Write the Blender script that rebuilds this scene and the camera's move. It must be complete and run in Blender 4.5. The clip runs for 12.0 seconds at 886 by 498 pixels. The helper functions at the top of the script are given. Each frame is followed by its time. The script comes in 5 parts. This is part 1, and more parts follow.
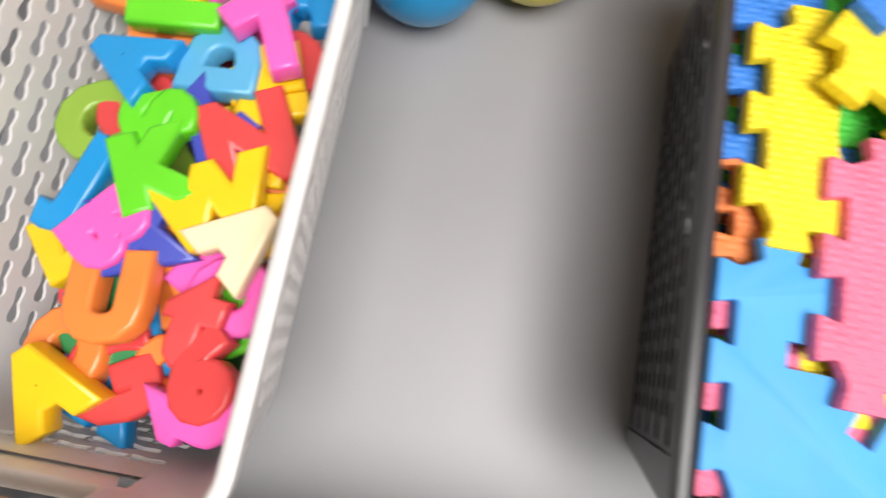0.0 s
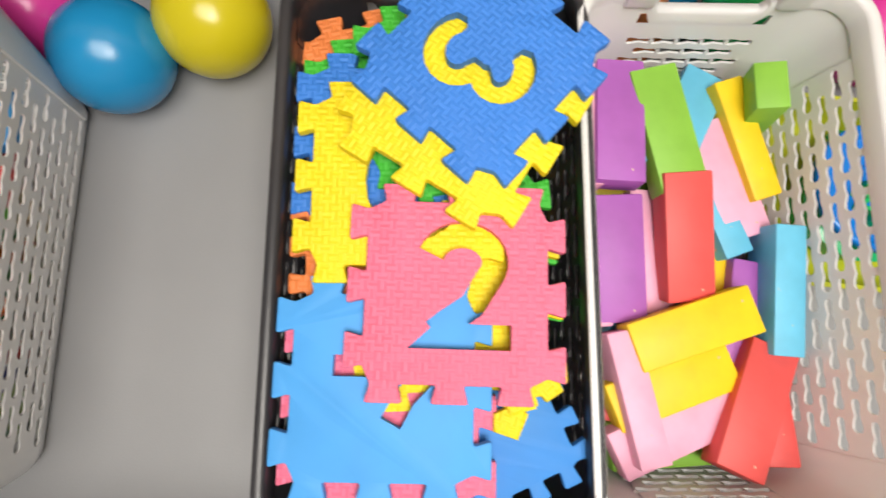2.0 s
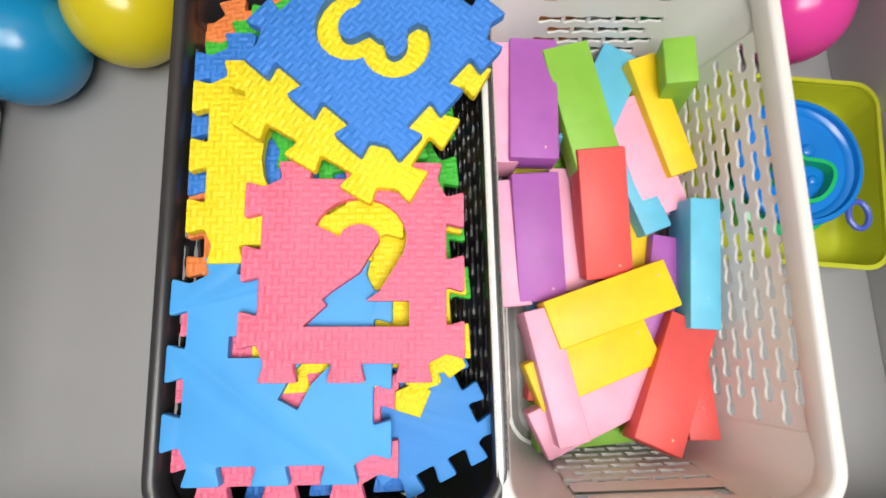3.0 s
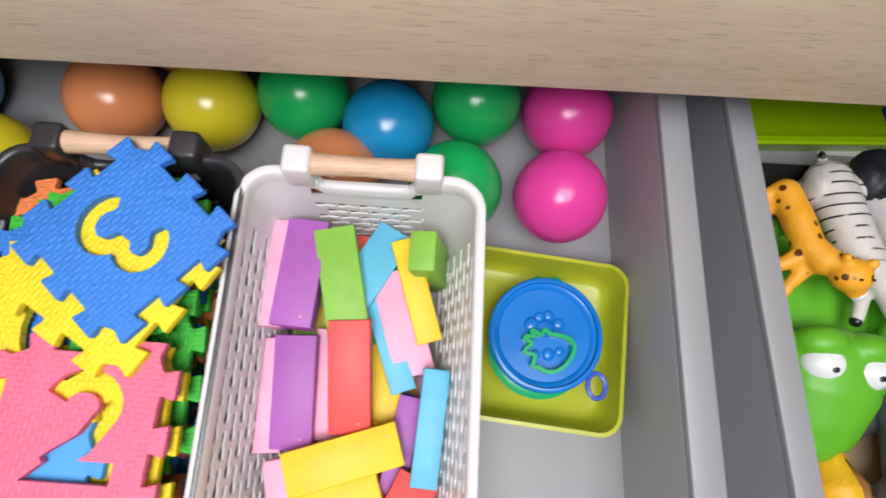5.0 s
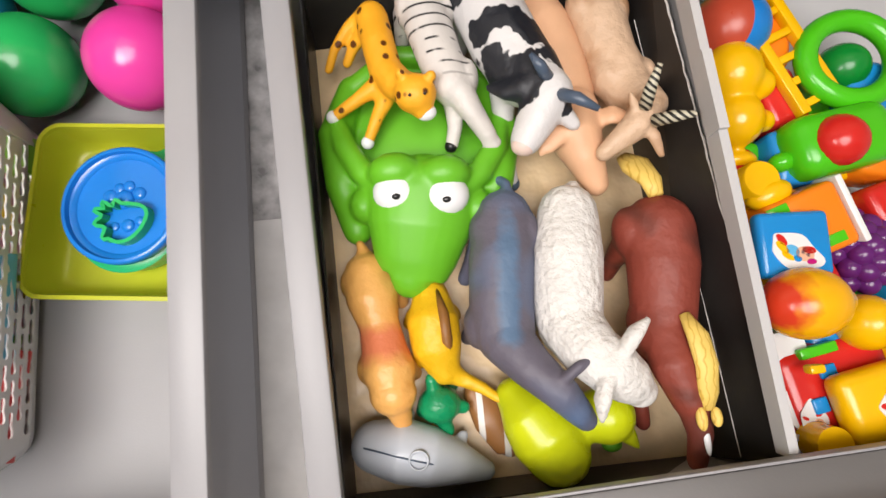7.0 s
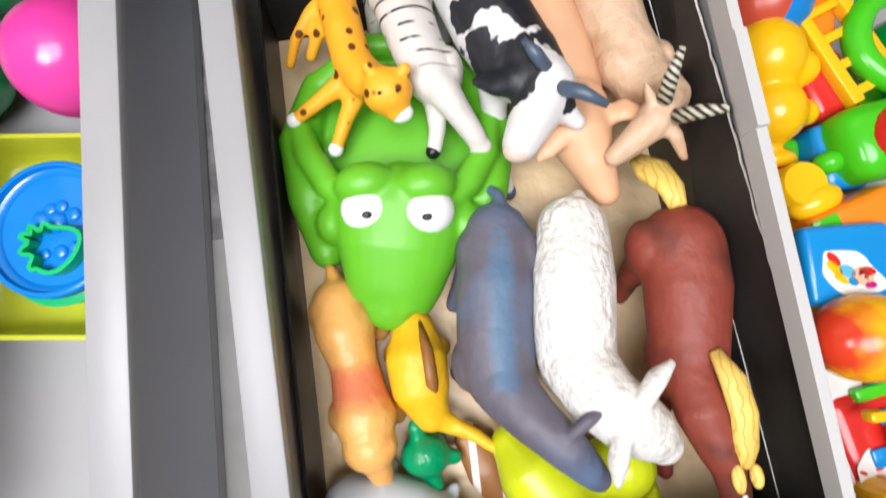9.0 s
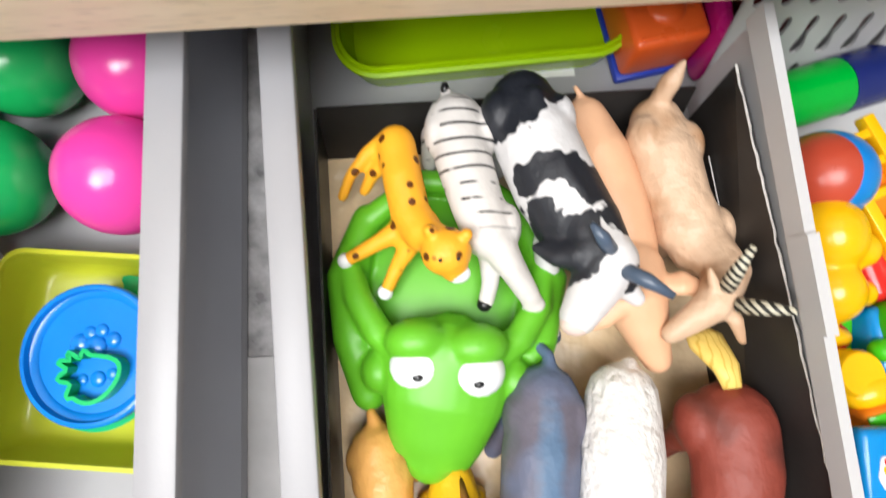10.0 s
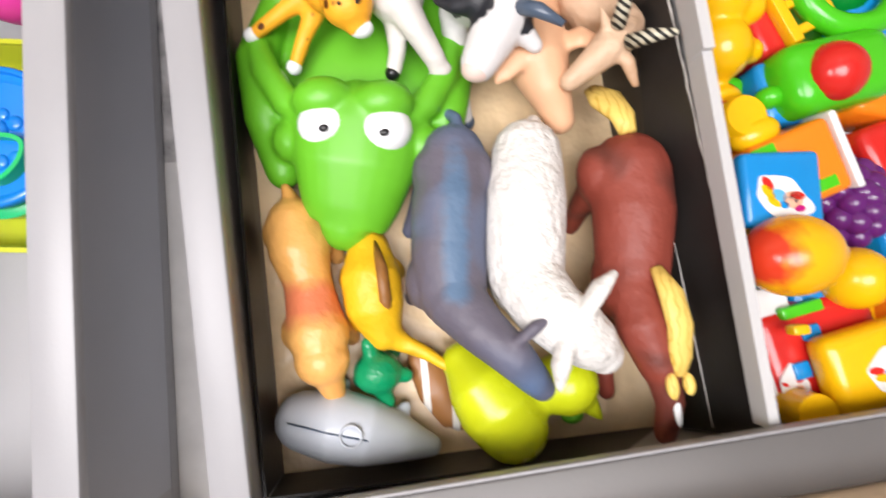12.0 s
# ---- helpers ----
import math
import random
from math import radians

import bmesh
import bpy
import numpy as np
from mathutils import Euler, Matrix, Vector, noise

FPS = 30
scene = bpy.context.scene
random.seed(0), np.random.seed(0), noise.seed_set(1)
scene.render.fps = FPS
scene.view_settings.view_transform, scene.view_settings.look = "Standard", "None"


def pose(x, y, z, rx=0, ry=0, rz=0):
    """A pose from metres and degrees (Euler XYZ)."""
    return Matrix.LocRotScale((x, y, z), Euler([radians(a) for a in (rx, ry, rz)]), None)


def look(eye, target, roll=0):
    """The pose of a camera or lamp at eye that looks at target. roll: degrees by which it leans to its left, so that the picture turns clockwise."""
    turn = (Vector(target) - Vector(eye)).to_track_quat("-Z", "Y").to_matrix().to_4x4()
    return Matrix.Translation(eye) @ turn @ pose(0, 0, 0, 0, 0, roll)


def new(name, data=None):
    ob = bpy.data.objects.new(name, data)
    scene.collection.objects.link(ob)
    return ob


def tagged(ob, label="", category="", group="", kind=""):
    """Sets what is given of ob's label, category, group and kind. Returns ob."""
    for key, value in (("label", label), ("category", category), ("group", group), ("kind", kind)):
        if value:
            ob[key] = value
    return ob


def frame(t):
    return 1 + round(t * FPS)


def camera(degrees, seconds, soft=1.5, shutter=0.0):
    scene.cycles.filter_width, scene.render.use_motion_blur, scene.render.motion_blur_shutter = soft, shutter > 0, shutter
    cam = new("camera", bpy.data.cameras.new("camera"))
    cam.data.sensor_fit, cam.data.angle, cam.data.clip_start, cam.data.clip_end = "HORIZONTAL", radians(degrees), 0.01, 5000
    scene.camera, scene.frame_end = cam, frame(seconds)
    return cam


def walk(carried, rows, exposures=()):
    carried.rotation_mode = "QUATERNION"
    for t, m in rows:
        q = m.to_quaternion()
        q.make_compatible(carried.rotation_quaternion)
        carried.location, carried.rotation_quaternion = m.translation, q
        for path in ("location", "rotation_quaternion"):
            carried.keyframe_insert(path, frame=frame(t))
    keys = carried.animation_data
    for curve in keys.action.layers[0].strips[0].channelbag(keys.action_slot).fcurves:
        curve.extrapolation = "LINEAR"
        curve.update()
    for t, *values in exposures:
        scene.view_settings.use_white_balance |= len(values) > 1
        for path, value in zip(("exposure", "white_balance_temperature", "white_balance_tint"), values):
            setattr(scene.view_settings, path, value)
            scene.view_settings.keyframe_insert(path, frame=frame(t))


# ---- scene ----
cam = camera(80.0, 12.0, 1.5, 0.5)

PATH = [
    (0, (-0.432, 0.081, 0.253), (-0.428, 0.431, -1.716), 9.7),
    (0.5, (-0.37, 0.096, 0.285), (-0.422, 0.326, -1.701), -9.7),
    (1, (-0.342, 0.103, 0.292), (-0.304, 0.429, -1.681), 8.3),
    (1.5, (-0.322, 0.109, 0.303), (-0.313, 0.467, -1.664), 1.4),
    (2, (-0.288, 0.105, 0.303), (-0.253, 0.421, -1.672), 5.6),
    (2.5, (-0.267, 0.096, 0.299), (-0.216, 0.419, -1.674), 6.7),
    (2.7, (-0.261, 0.093, 0.296), (-0.196, 0.407, -1.678), 9.3),
    (4.3, (-0.189, 0.117, 0.358), (-0.048, 0.661, -1.561), 12.2),
    (4.5, (-0.165, 0.135, 0.365), (-0.054, 0.625, -1.571), 11.5),
    (5, (-0.127, 0.141, 0.359), (-0.049, 0.673, -1.567), 10.4),
    (5.5, (-0.083, 0.158, 0.36), (-0.026, 0.635, -1.581), 8.8),
    (6, (-0.031, 0.144, 0.356), (0.052, 0.589, -1.593), 10.9),
    (6.5, (0.074, 0.115, 0.35), (0.085, 0.482, -1.616), -2.8),
    (7, (0.137, 0.087, 0.335), (0.143, 0.395, -1.641), -4.5),
    (8.8, (0.151, 0.097, 0.295), (0.09, 0.371, -1.685), -18.9),
    (9, (0.151, 0.11, 0.292), (0.125, 0.378, -1.69), -12.3),
    (9.5, (0.151, 0.142, 0.292), (0.135, 0.393, -1.692), -9.6),
    (10, (0.131, 0.184, 0.299), (0.12, 0.472, -1.68), -5.3),
    (10.5, (0.126, 0.196, 0.305), (0.116, 0.513, -1.669), -4.0),
    (11, (0.127, 0.159, 0.298), (0.104, 0.441, -1.682), -7.2),
    (11.5, (0.129, 0.099, 0.285), (0.183, 0.386, -1.694), 6.6),
    (12, (0.152, 0.079, 0.292), (0.253, 0.27, -1.697), 22.4),
]
walk(cam, [(t, look(eye, target, roll)) for t, eye, target, roll in PATH], [(0, -0.08, 6550, 11), (0.5, -0.12, 6900, 15), (1.0, -0.3, 6900, 12), (1.5, -0.4, 6950, 10), (2.7, -0.48, 6750, 6), (4.3, -0.5, 6350, 13), (6, -0.44, 6200, 11), (7.2, -0.1, 6800, 13), (8.8, 0.1, 6250, 11), (10.5, 0.26, 6400, 9), (11.5, 0.2, 6450, 11), (12, 0.17, 6450, 14)])

# ---- world and light ----
world = bpy.data.worlds.new("room_air")
scene.world = world
world.use_nodes = True
world.node_tree.nodes["Background"].inputs[0].default_value = (1.0, 0.97, 0.93, 1)
world.node_tree.nodes["Background"].inputs[1].default_value = 0.32


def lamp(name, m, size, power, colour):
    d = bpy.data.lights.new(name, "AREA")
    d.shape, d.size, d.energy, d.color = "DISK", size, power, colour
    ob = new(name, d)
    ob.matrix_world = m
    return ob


# wide soft fill from overhead, added to lift the dark parts; no lamp seen there
lamp("overhead_fill_light", look((-0.08, -0.35, 2.40), (-0.08, 0.15, 0)), 1.6, 76, (1.0, 0.98, 0.97))
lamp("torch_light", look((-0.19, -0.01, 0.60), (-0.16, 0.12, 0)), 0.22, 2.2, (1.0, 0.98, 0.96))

# ---- materials ----


def mat(name, colour, rough=0.5, grain=400.0, bump=0.05, vary=0.06, spots=18.0, metal=0.0, coat=0.0, sss=0.0):
    m = bpy.data.materials.new(name)
    m.use_nodes = True
    n, l = m.node_tree.nodes, m.node_tree.links
    b = n["Principled BSDF"]
    b.inputs["Roughness"].default_value = rough
    b.inputs["Metallic"].default_value = metal
    b.inputs["Coat Weight"].default_value = coat
    b.inputs["Coat Roughness"].default_value = 0.12
    b.inputs["Subsurface Weight"].default_value = sss
    b.inputs["Subsurface Radius"].default_value = (0.006, 0.004, 0.003)
    c = n.new("ShaderNodeTexCoord")
    big, fine = n.new("ShaderNodeTexNoise"), n.new("ShaderNodeTexNoise")
    big.inputs["Scale"].default_value, fine.inputs["Scale"].default_value = spots, grain
    big.inputs["Detail"].default_value, fine.inputs["Detail"].default_value = 6, 3
    l.new(c.outputs["Object"], big.inputs["Vector"])
    l.new(c.outputs["Object"], fine.inputs["Vector"])
    ramp = n.new("ShaderNodeValToRGB")
    lo, hi = [max(0, v * (1 - vary)) for v in colour], [min(1, v * (1 + vary)) for v in colour]
    ramp.color_ramp.elements[0].position, ramp.color_ramp.elements[1].position = 0.3, 0.7
    ramp.color_ramp.elements[0].color, ramp.color_ramp.elements[1].color = (*lo, 1), (*hi, 1)
    l.new(big.outputs["Fac"], ramp.inputs["Fac"])
    l.new(ramp.outputs["Color"], b.inputs["Base Color"])
    r = n.new("ShaderNodeMapRange")
    r.inputs["To Min"].default_value, r.inputs["To Max"].default_value = max(0.02, rough - 0.08), min(1, rough + 0.08)
    l.new(big.outputs["Fac"], r.inputs["Value"])
    l.new(r.outputs["Result"], b.inputs["Roughness"])
    if bump:
        k = n.new("ShaderNodeBump")
        k.inputs["Strength"].default_value, k.inputs["Distance"].default_value = bump, 0.001
        l.new(fine.outputs["Fac"], k.inputs["Height"])
        l.new(k.outputs["Normal"], b.inputs["Normal"])
    return m


def wood(name, dark, light, axis=0, stretch=14.0, scale=9.0):
    m = mat(name, light, 0.5)
    n, l = m.node_tree.nodes, m.node_tree.links
    b = n["Principled BSDF"]
    c, mp = n.new("ShaderNodeTexCoord"), n.new("ShaderNodeMapping")
    s = [scale * stretch] * 3
    s[axis] = scale
    mp.inputs["Scale"].default_value = s
    l.new(c.outputs["Object"], mp.inputs["Vector"])
    a, f = n.new("ShaderNodeTexNoise"), n.new("ShaderNodeTexNoise")
    a.inputs["Scale"].default_value, a.inputs["Detail"].default_value, a.inputs["Distortion"].default_value = 0.5, 5, 0.6
    f.inputs["Scale"].default_value, f.inputs["Detail"].default_value = 3.2, 8
    l.new(mp.outputs["Vector"], a.inputs["Vector"])
    l.new(mp.outputs["Vector"], f.inputs["Vector"])
    mix = n.new("ShaderNodeMath")
    mix.operation, mix.inputs[1].default_value = "MULTIPLY_ADD", 0.55
    half = n.new("ShaderNodeMath")
    half.operation, half.inputs[1].default_value = "MULTIPLY", 0.45
    l.new(f.outputs["Fac"], half.inputs[0])
    l.new(a.outputs["Fac"], mix.inputs[0])
    l.new(half.outputs[0], mix.inputs[2])
    ramp = n.new("ShaderNodeValToRGB")
    e = ramp.color_ramp.elements
    e[0].position, e[1].position = 0.28, 0.70
    e[0].color, e[1].color = (*dark, 1), (*light, 1)
    l.new(mix.outputs[0], ramp.inputs["Fac"])
    mp2, pore, cut, mx = n.new("ShaderNodeMapping"), n.new("ShaderNodeTexNoise"), n.new("ShaderNodeMapRange"), n.new("ShaderNodeMix")
    s2 = [1900.0] * 3
    s2[axis] = 130.0
    mp2.inputs["Scale"].default_value = s2
    pore.inputs["Scale"].default_value, pore.inputs["Detail"].default_value, pore.inputs["Distortion"].default_value = 0.55, 1.5, 0.3
    cut.inputs["From Min"].default_value, cut.inputs["From Max"].default_value, cut.inputs["To Max"].default_value = 0.575, 0.70, 0.40
    l.new(c.outputs["Object"], mp2.inputs["Vector"])
    l.new(mp2.outputs["Vector"], pore.inputs["Vector"])
    l.new(pore.outputs["Fac"], cut.inputs["Value"])
    mx.data_type = "RGBA"
    mx.inputs[7].default_value = (dark[0] * 0.42, dark[1] * 0.40, dark[2] * 0.38, 1)
    l.new(cut.outputs["Result"], mx.inputs[0])
    l.new(ramp.outputs["Color"], mx.inputs[6])
    l.new(mx.outputs[2], b.inputs["Base Color"])
    k = n.new("ShaderNodeBump")
    k.inputs["Strength"].default_value, k.inputs["Distance"].default_value = 0.25, 0.0004
    k.invert = True
    l.new(cut.outputs["Result"], k.inputs["Height"])
    l.new(k.outputs["Normal"], b.inputs["Normal"])
    return m


GREY = mat("grey_melamine", (0.295, 0.295, 0.305), 0.45, 900, 0.08, 0.05, 9)
SLATE = mat("blue_grey_melamine", (0.36, 0.37, 0.405), 0.5, 900, 0.08, 0.06, 9)
# lit copy of the drawer grey, for inner side faces
LITGREY = mat("lit_grey_melamine", (0.42, 0.42, 0.44), 0.45, 900, 0.08, 0.05, 9)
# front lip of the second drawer, darker than the other edge caps
DARKGREY = mat("dark_grey_lip", (0.115, 0.11, 0.108), 0.45, 700, 0.06, 0.08, 14)
GREYEDGE = mat("pale_grey_edging", (0.29, 0.29, 0.305), 0.42, 700, 0.05, 0.04, 14)
OAK = wood("pale_oak_veneer", (0.70, 0.54, 0.38), (0.87, 0.72, 0.54), 0, 7.0, 7.0)
OAKROLL = wood("grip_wood", (0.55, 0.35, 0.22), (0.72, 0.50, 0.35), 0, 8, 30)
WHITE = mat("white_plastic", (0.71, 0.70, 0.70), 0.35, 500, 0.04, 0.03)
BLACK = mat("black_plastic", (0.028, 0.027, 0.031), 0.34, 500, 0.05, 0.2)
FLOORM = mat("grey_stone_tile", (0.50, 0.49, 0.49), 0.3, 120, 0.05, 0.45, 70)
PALETILE = mat("pale_stone_tile", (0.62, 0.61, 0.60), 0.3, 90, 0.05, 0.12, 30)
WALLM = mat("white_wall_paint", (0.75, 0.73, 0.7), 0.85, 150, 0.2, 0.03, 3)

# ---- shapes ----


def link(name, mesh, material, parent=None, label=""):
    ob = new(name, mesh)
    if material is not None and not mesh.materials:
        for k in (material if isinstance(material, (list, tuple)) else [material]):
            mesh.materials.append(k)
    ob.parent = parent
    if label:
        ob["label"] = label
    return ob


def smooth(mesh, angle=40):
    if not angle:
        return mesh
    mesh.shade_smooth()
    mesh.set_sharp_from_angle(angle=radians(angle))
    return mesh


def part(name, bm, material, parent=None, label="", angle=40):
    mesh = bpy.data.meshes.new(name)
    bmesh.ops.recalc_face_normals(bm, faces=bm.faces[:])
    bm.to_mesh(mesh)
    bm.free()
    return link(name, smooth(mesh, angle), material, parent, label)


def thing(name, label, category, m=None, group="", kind=""):
    ob = new(name)
    ob.empty_display_size = 0.02
    if m is not None:
        ob.matrix_world = m
    return tagged(ob, label, category, group, kind)


def box(x0, x1, y0, y1, z0, z1, bev=0.0, seg=2, bm=None, m=None):
    own = bm is None
    b2 = bmesh.new()
    bmesh.ops.create_cube(b2, size=1)
    bmesh.ops.scale(b2, vec=(x1 - x0, y1 - y0, z1 - z0), verts=b2.verts)
    bmesh.ops.translate(b2, vec=((x0 + x1) / 2, (y0 + y1) / 2, (z0 + z1) / 2), verts=b2.verts)
    if bev:
        bmesh.ops.bevel(b2, geom=b2.edges[:], offset=bev, segments=seg, affect="EDGES", profile=0.5)
    if m is not None:
        b2.transform(m)
    if own:
        return b2
    join(bm, b2)
    return bm


def join(bm, other):
    tmp = bpy.data.meshes.new("tmp")
    other.to_mesh(tmp)
    other.free()
    bm.from_mesh(tmp)
    bpy.data.meshes.remove(tmp)
    return bm


def prism(outline, z0, z1, bev=0.0, seg=2):
    """A solid from a flat outline, between two heights, with bevelled upper edges."""
    bm = bmesh.new()
    vs = [bm.verts.new((x, y, z0)) for x, y in outline]
    f = bm.faces.new(vs)
    r = bmesh.ops.extrude_face_region(bm, geom=[f])
    top = [g for g in r["geom"] if isinstance(g, bmesh.types.BMVert)]
    bmesh.ops.translate(bm, vec=(0, 0, z1 - z0), verts=top)
    if bev:
        s = set(top)
        es = [e for e in bm.edges if e.verts[0] in s and e.verts[1] in s]
        bmesh.ops.bevel(bm, geom=es, offset=bev, segments=seg, affect="EDGES", profile=0.5)
    return bm


def rounded(a, b, r, n=6):
    out = []
    for cx, cy, a0 in ((a - r, b - r, 0), (r - a, b - r, 90), (r - a, r - b, 180), (a - r, r - b, 270)):
        for i in range(n + 1):
            t = radians(a0 + 90 * i / n)
            out.append((cx + r * math.cos(t), cy + r * math.sin(t)))
    return out


def loft(rings, closed=True, cap0=True, cap1=True):
    bm = bmesh.new()
    vs = [[bm.verts.new(p) for p in ring] for ring in rings]
    n = len(rings[0])
    for a, b in zip(vs, vs[1:]):
        for i in range(n if closed else n - 1):
            bm.faces.new((a[i], a[(i + 1) % n], b[(i + 1) % n], b[i]))
    if cap0:
        bm.faces.new(vs[0][::-1])
    if cap1:
        bm.faces.new(vs[-1])
    return bm


def ball(r, seg=32, rings=20):
    bm = bmesh.new()
    bmesh.ops.create_uvsphere(bm, u_segments=seg, v_segments=rings, radius=r)
    return bm


def tube(points, radii, n=14, caps=True):
    """A round limb through points with its own radius at each."""
    pts = [Vector(p) for p in points]
    rings = []
    up = Vector((0.13, 0.21, 0.97))
    for i, p in enumerate(pts):
        d = (pts[min(i + 1, len(pts) - 1)] - pts[max(i - 1, 0)]).normalized()
        x = d.cross(up)
        if x.length < 0.05:
            x = d.cross(Vector((1, 0, 0)))
        x.normalize()
        y = d.cross(x)
        rr = radii[i] if isinstance(radii[i], tuple) else (radii[i], radii[i])
        rings.append([p + x * rr[0] * math.cos(2 * math.pi * k / n) + y * rr[1] * math.sin(2 * math.pi * k / n) for k in range(n)])
    return loft(rings, True, caps, caps)


# ---- room shell ----
def slab(name, b, material, label, cat):
    return tagged(part(name, b, material), label, cat, kind="structure")


slab("floor", box(-3, 3, -2.6, 2.4, -0.085, -0.011), FLOORM, "grey mottled stone floor under the drawers", "floor")
slab("floor_tile_front", box(-3, 3, -2.6, 0.172, -0.011, -0.009, 0.0005), PALETILE, "plain pale grey floor tile before the bed", "floor")
slab("wall_north", box(-3, 3, 2.4, 2.5, -0.085, 2.5), WALLM, "plain white painted wall", "wall")
slab("wall_south", box(-3, 3, -2.7, -2.6, -0.085, 2.5), WALLM, "plain white painted wall", "wall")
slab("wall_west", box(-3.1, -3, -2.7, 2.5, -0.085, 2.5), WALLM, "plain white painted wall", "wall")
slab("wall_east", box(3, 3.1, -2.7, 2.5, -0.085, 2.5), WALLM, "plain white painted wall", "wall")
slab("ceiling", box(-3.1, 3.1, -2.7, 2.5, 2.5, 2.6), WALLM, "plain white painted ceiling", "ceiling")

# ---- bed with its fascia board over the drawers ----
bed = thing("bed", "bed base with pale oak veneer fascia board above open drawers", "bed")
part("fascia_board", box(-1.1, 1.1, 0.291, 0.309, 0.127, 0.40, 0.0015), OAK, bed)
part("top_panel", box(-1.1, 1.1, 0.309, 1.2, 0.382, 0.40), OAK, bed)
part("back_panel", box(-1.1, 1.1, 1.182, 1.2, -0.011, 0.382), GREY, bed)
part("end_panel", box(-1.118, -1.1, 0.291, 1.2, -0.011, 0.40), OAK, bed)
part("end_panel", box(1.1, 1.118, 0.291, 1.2, -0.011, 0.40), OAK, bed)


def drawer(m, x0, x1, top, cap, wall, label, back=0.0, lip=-0.004):
    d = thing("drawer", label, "drawer", m, "drawers under the bed")
    part("bottom_panel", box(x0 - wall - back, x1 + wall + back, -0.018, 0.62, -0.008, 0), GREY, d)
    for s in (-1, 1):
        f = x0 if s < 0 else x1
        a, b = sorted((f + s * back, f + s * (back + wall)))
        board = box(a, b, -0.004, 0.62, 0.0005, top - 0.006)
        # inner face takes the paler grey: light falling on it, put into the colour
        for face in board.faces:
            face.normal_update()
            face.material_index = 1 if face.normal.x * s < -0.5 else 0
        p = part("side_panel", board, [SLATE, LITGREY], d)
        a, b = sorted((f, f + s * cap))
        part("edge_cap", box(a, b, -0.004, 0.62, top - 0.006, top, 0.0012, 2), GREYEDGE, p)
    part("rear_panel", box(x0 - back, x1 + back, 0.606, 0.62, 0.0005, top), GREY, d)
    f = part("inner_front_panel", box(x0 - wall - back, x1 + wall + back, -0.018, -0.004 - 0.4 * back, 0.0005, top - 0.0062), GREY, d)
    part("edge_cap", box(x0 + 0.0005 if lip > 0 else x0 - cap, x1 - 0.0005 if lip > 0 else x1 + cap, -0.020, lip, top - 0.006, top, 0.0012, 2), DARKGREY if lip > 0 else GREYEDGE, f)
    if lip > 0:
        part("edge_strip", box(x0 + 0.001, x1 - 0.001, lip + 0.0002, lip + 0.0016, top - 0.006, top + 0.0003, 0.0004), GREYEDGE, f)
    part("front_panel", box(x0 - 0.02, x1 + 0.02, -0.038, -0.021, -0.006, top + 0.03, 0.001), OAK, d)
    return d


drawer(pose(0, 0, 0), -0.655, 0.0075, 0.0905, 0.0168, 0.0065, "pulled-out grey melamine drawer holding baskets and plastic balls")
drawer(pose(0.0823, 0, 0, 0, 0, 2.6), 0.0, 0.56, 0.0835, 0.0152, 0.003, "pulled-out grey melamine drawer holding toy animals in a box", 0.0120, 0.0045)

# ---- baskets ----


def panel(bm, o, u, v, nrm, ulen, vlen, nu, nv, hl, hw, along_v, th=0.0012, clip=None):
    """A plate of staggered cells, each with a slot shaped like a dumb-bell through it."""
    cu, cv = ulen / nu, vlen / nv

    def put(p, k):
        return bm.verts.new(o + u * p[0] + v * p[1] + nrm * (th * k))

    K = 16
    for i in range(nu):
        off = (i % 2) * 0.5
        js = range(nv) if not off else range(nv + 1)
        for j in js:
            a0, a1 = i * cu, (i + 1) * cu
            b0, b1 = max(0, (j - off) * cv), min(vlen, (j + 1 - off) * cv)
            cx, cy = (a0 + a1) / 2, (b0 + b1) / 2
            solid = (b1 - b0) < cv * 0.9 or (clip and clip(cx, cy))
            rect = [(a0, b0), (cx, b0), (a1, b0), (a1, cy), (a1, b1), (cx, b1), (a0, b1), (a0, cy)]
            if clip and clip(cx, cy) == 2:
                continue
            if solid:
                for k in (0, 1):
                    bm.faces.new([put(p, k) for p in (rect[0], rect[2], rect[4], rect[6])])
                continue
            outer, inner = [], []
            for q in range(K):
                t = 2 * math.pi * q / K + math.pi / 4
                s, c = math.sin(t), math.cos(t)
                w = max(abs(s), abs(c))
                outer.append((cx - cu / 2 * c / w, cy - cv / 2 * s / w) if (b1 - b0) > cv * 0.99 else (cx - cu / 2 * c / w, cy - (b1 - b0) / 2 * s / w))
                along, across = -(s if along_v else c), -(c if along_v else s)
                wide = hw * (0.45 + 0.95 * abs(along) ** 1.3) * (1.15 if along < 0 else 0.85)
                x, y = (across * wide, along * hl) if along_v else (along * hl, across * wide)
                inner.append((cx + x, cy + y))
            lay = [([put(p, k) for p in outer], [put(p, k) for p in inner]) for k in (0, 1)]
            for q in range(K):
                r = (q + 1) % K
                for O, I in lay:
                    bm.faces.new((O[q], O[r], I[r], I[q]))
                bm.faces.new((lay[0][1][q], lay[0][1][r], lay[1][1][r], lay[1][1][q]))


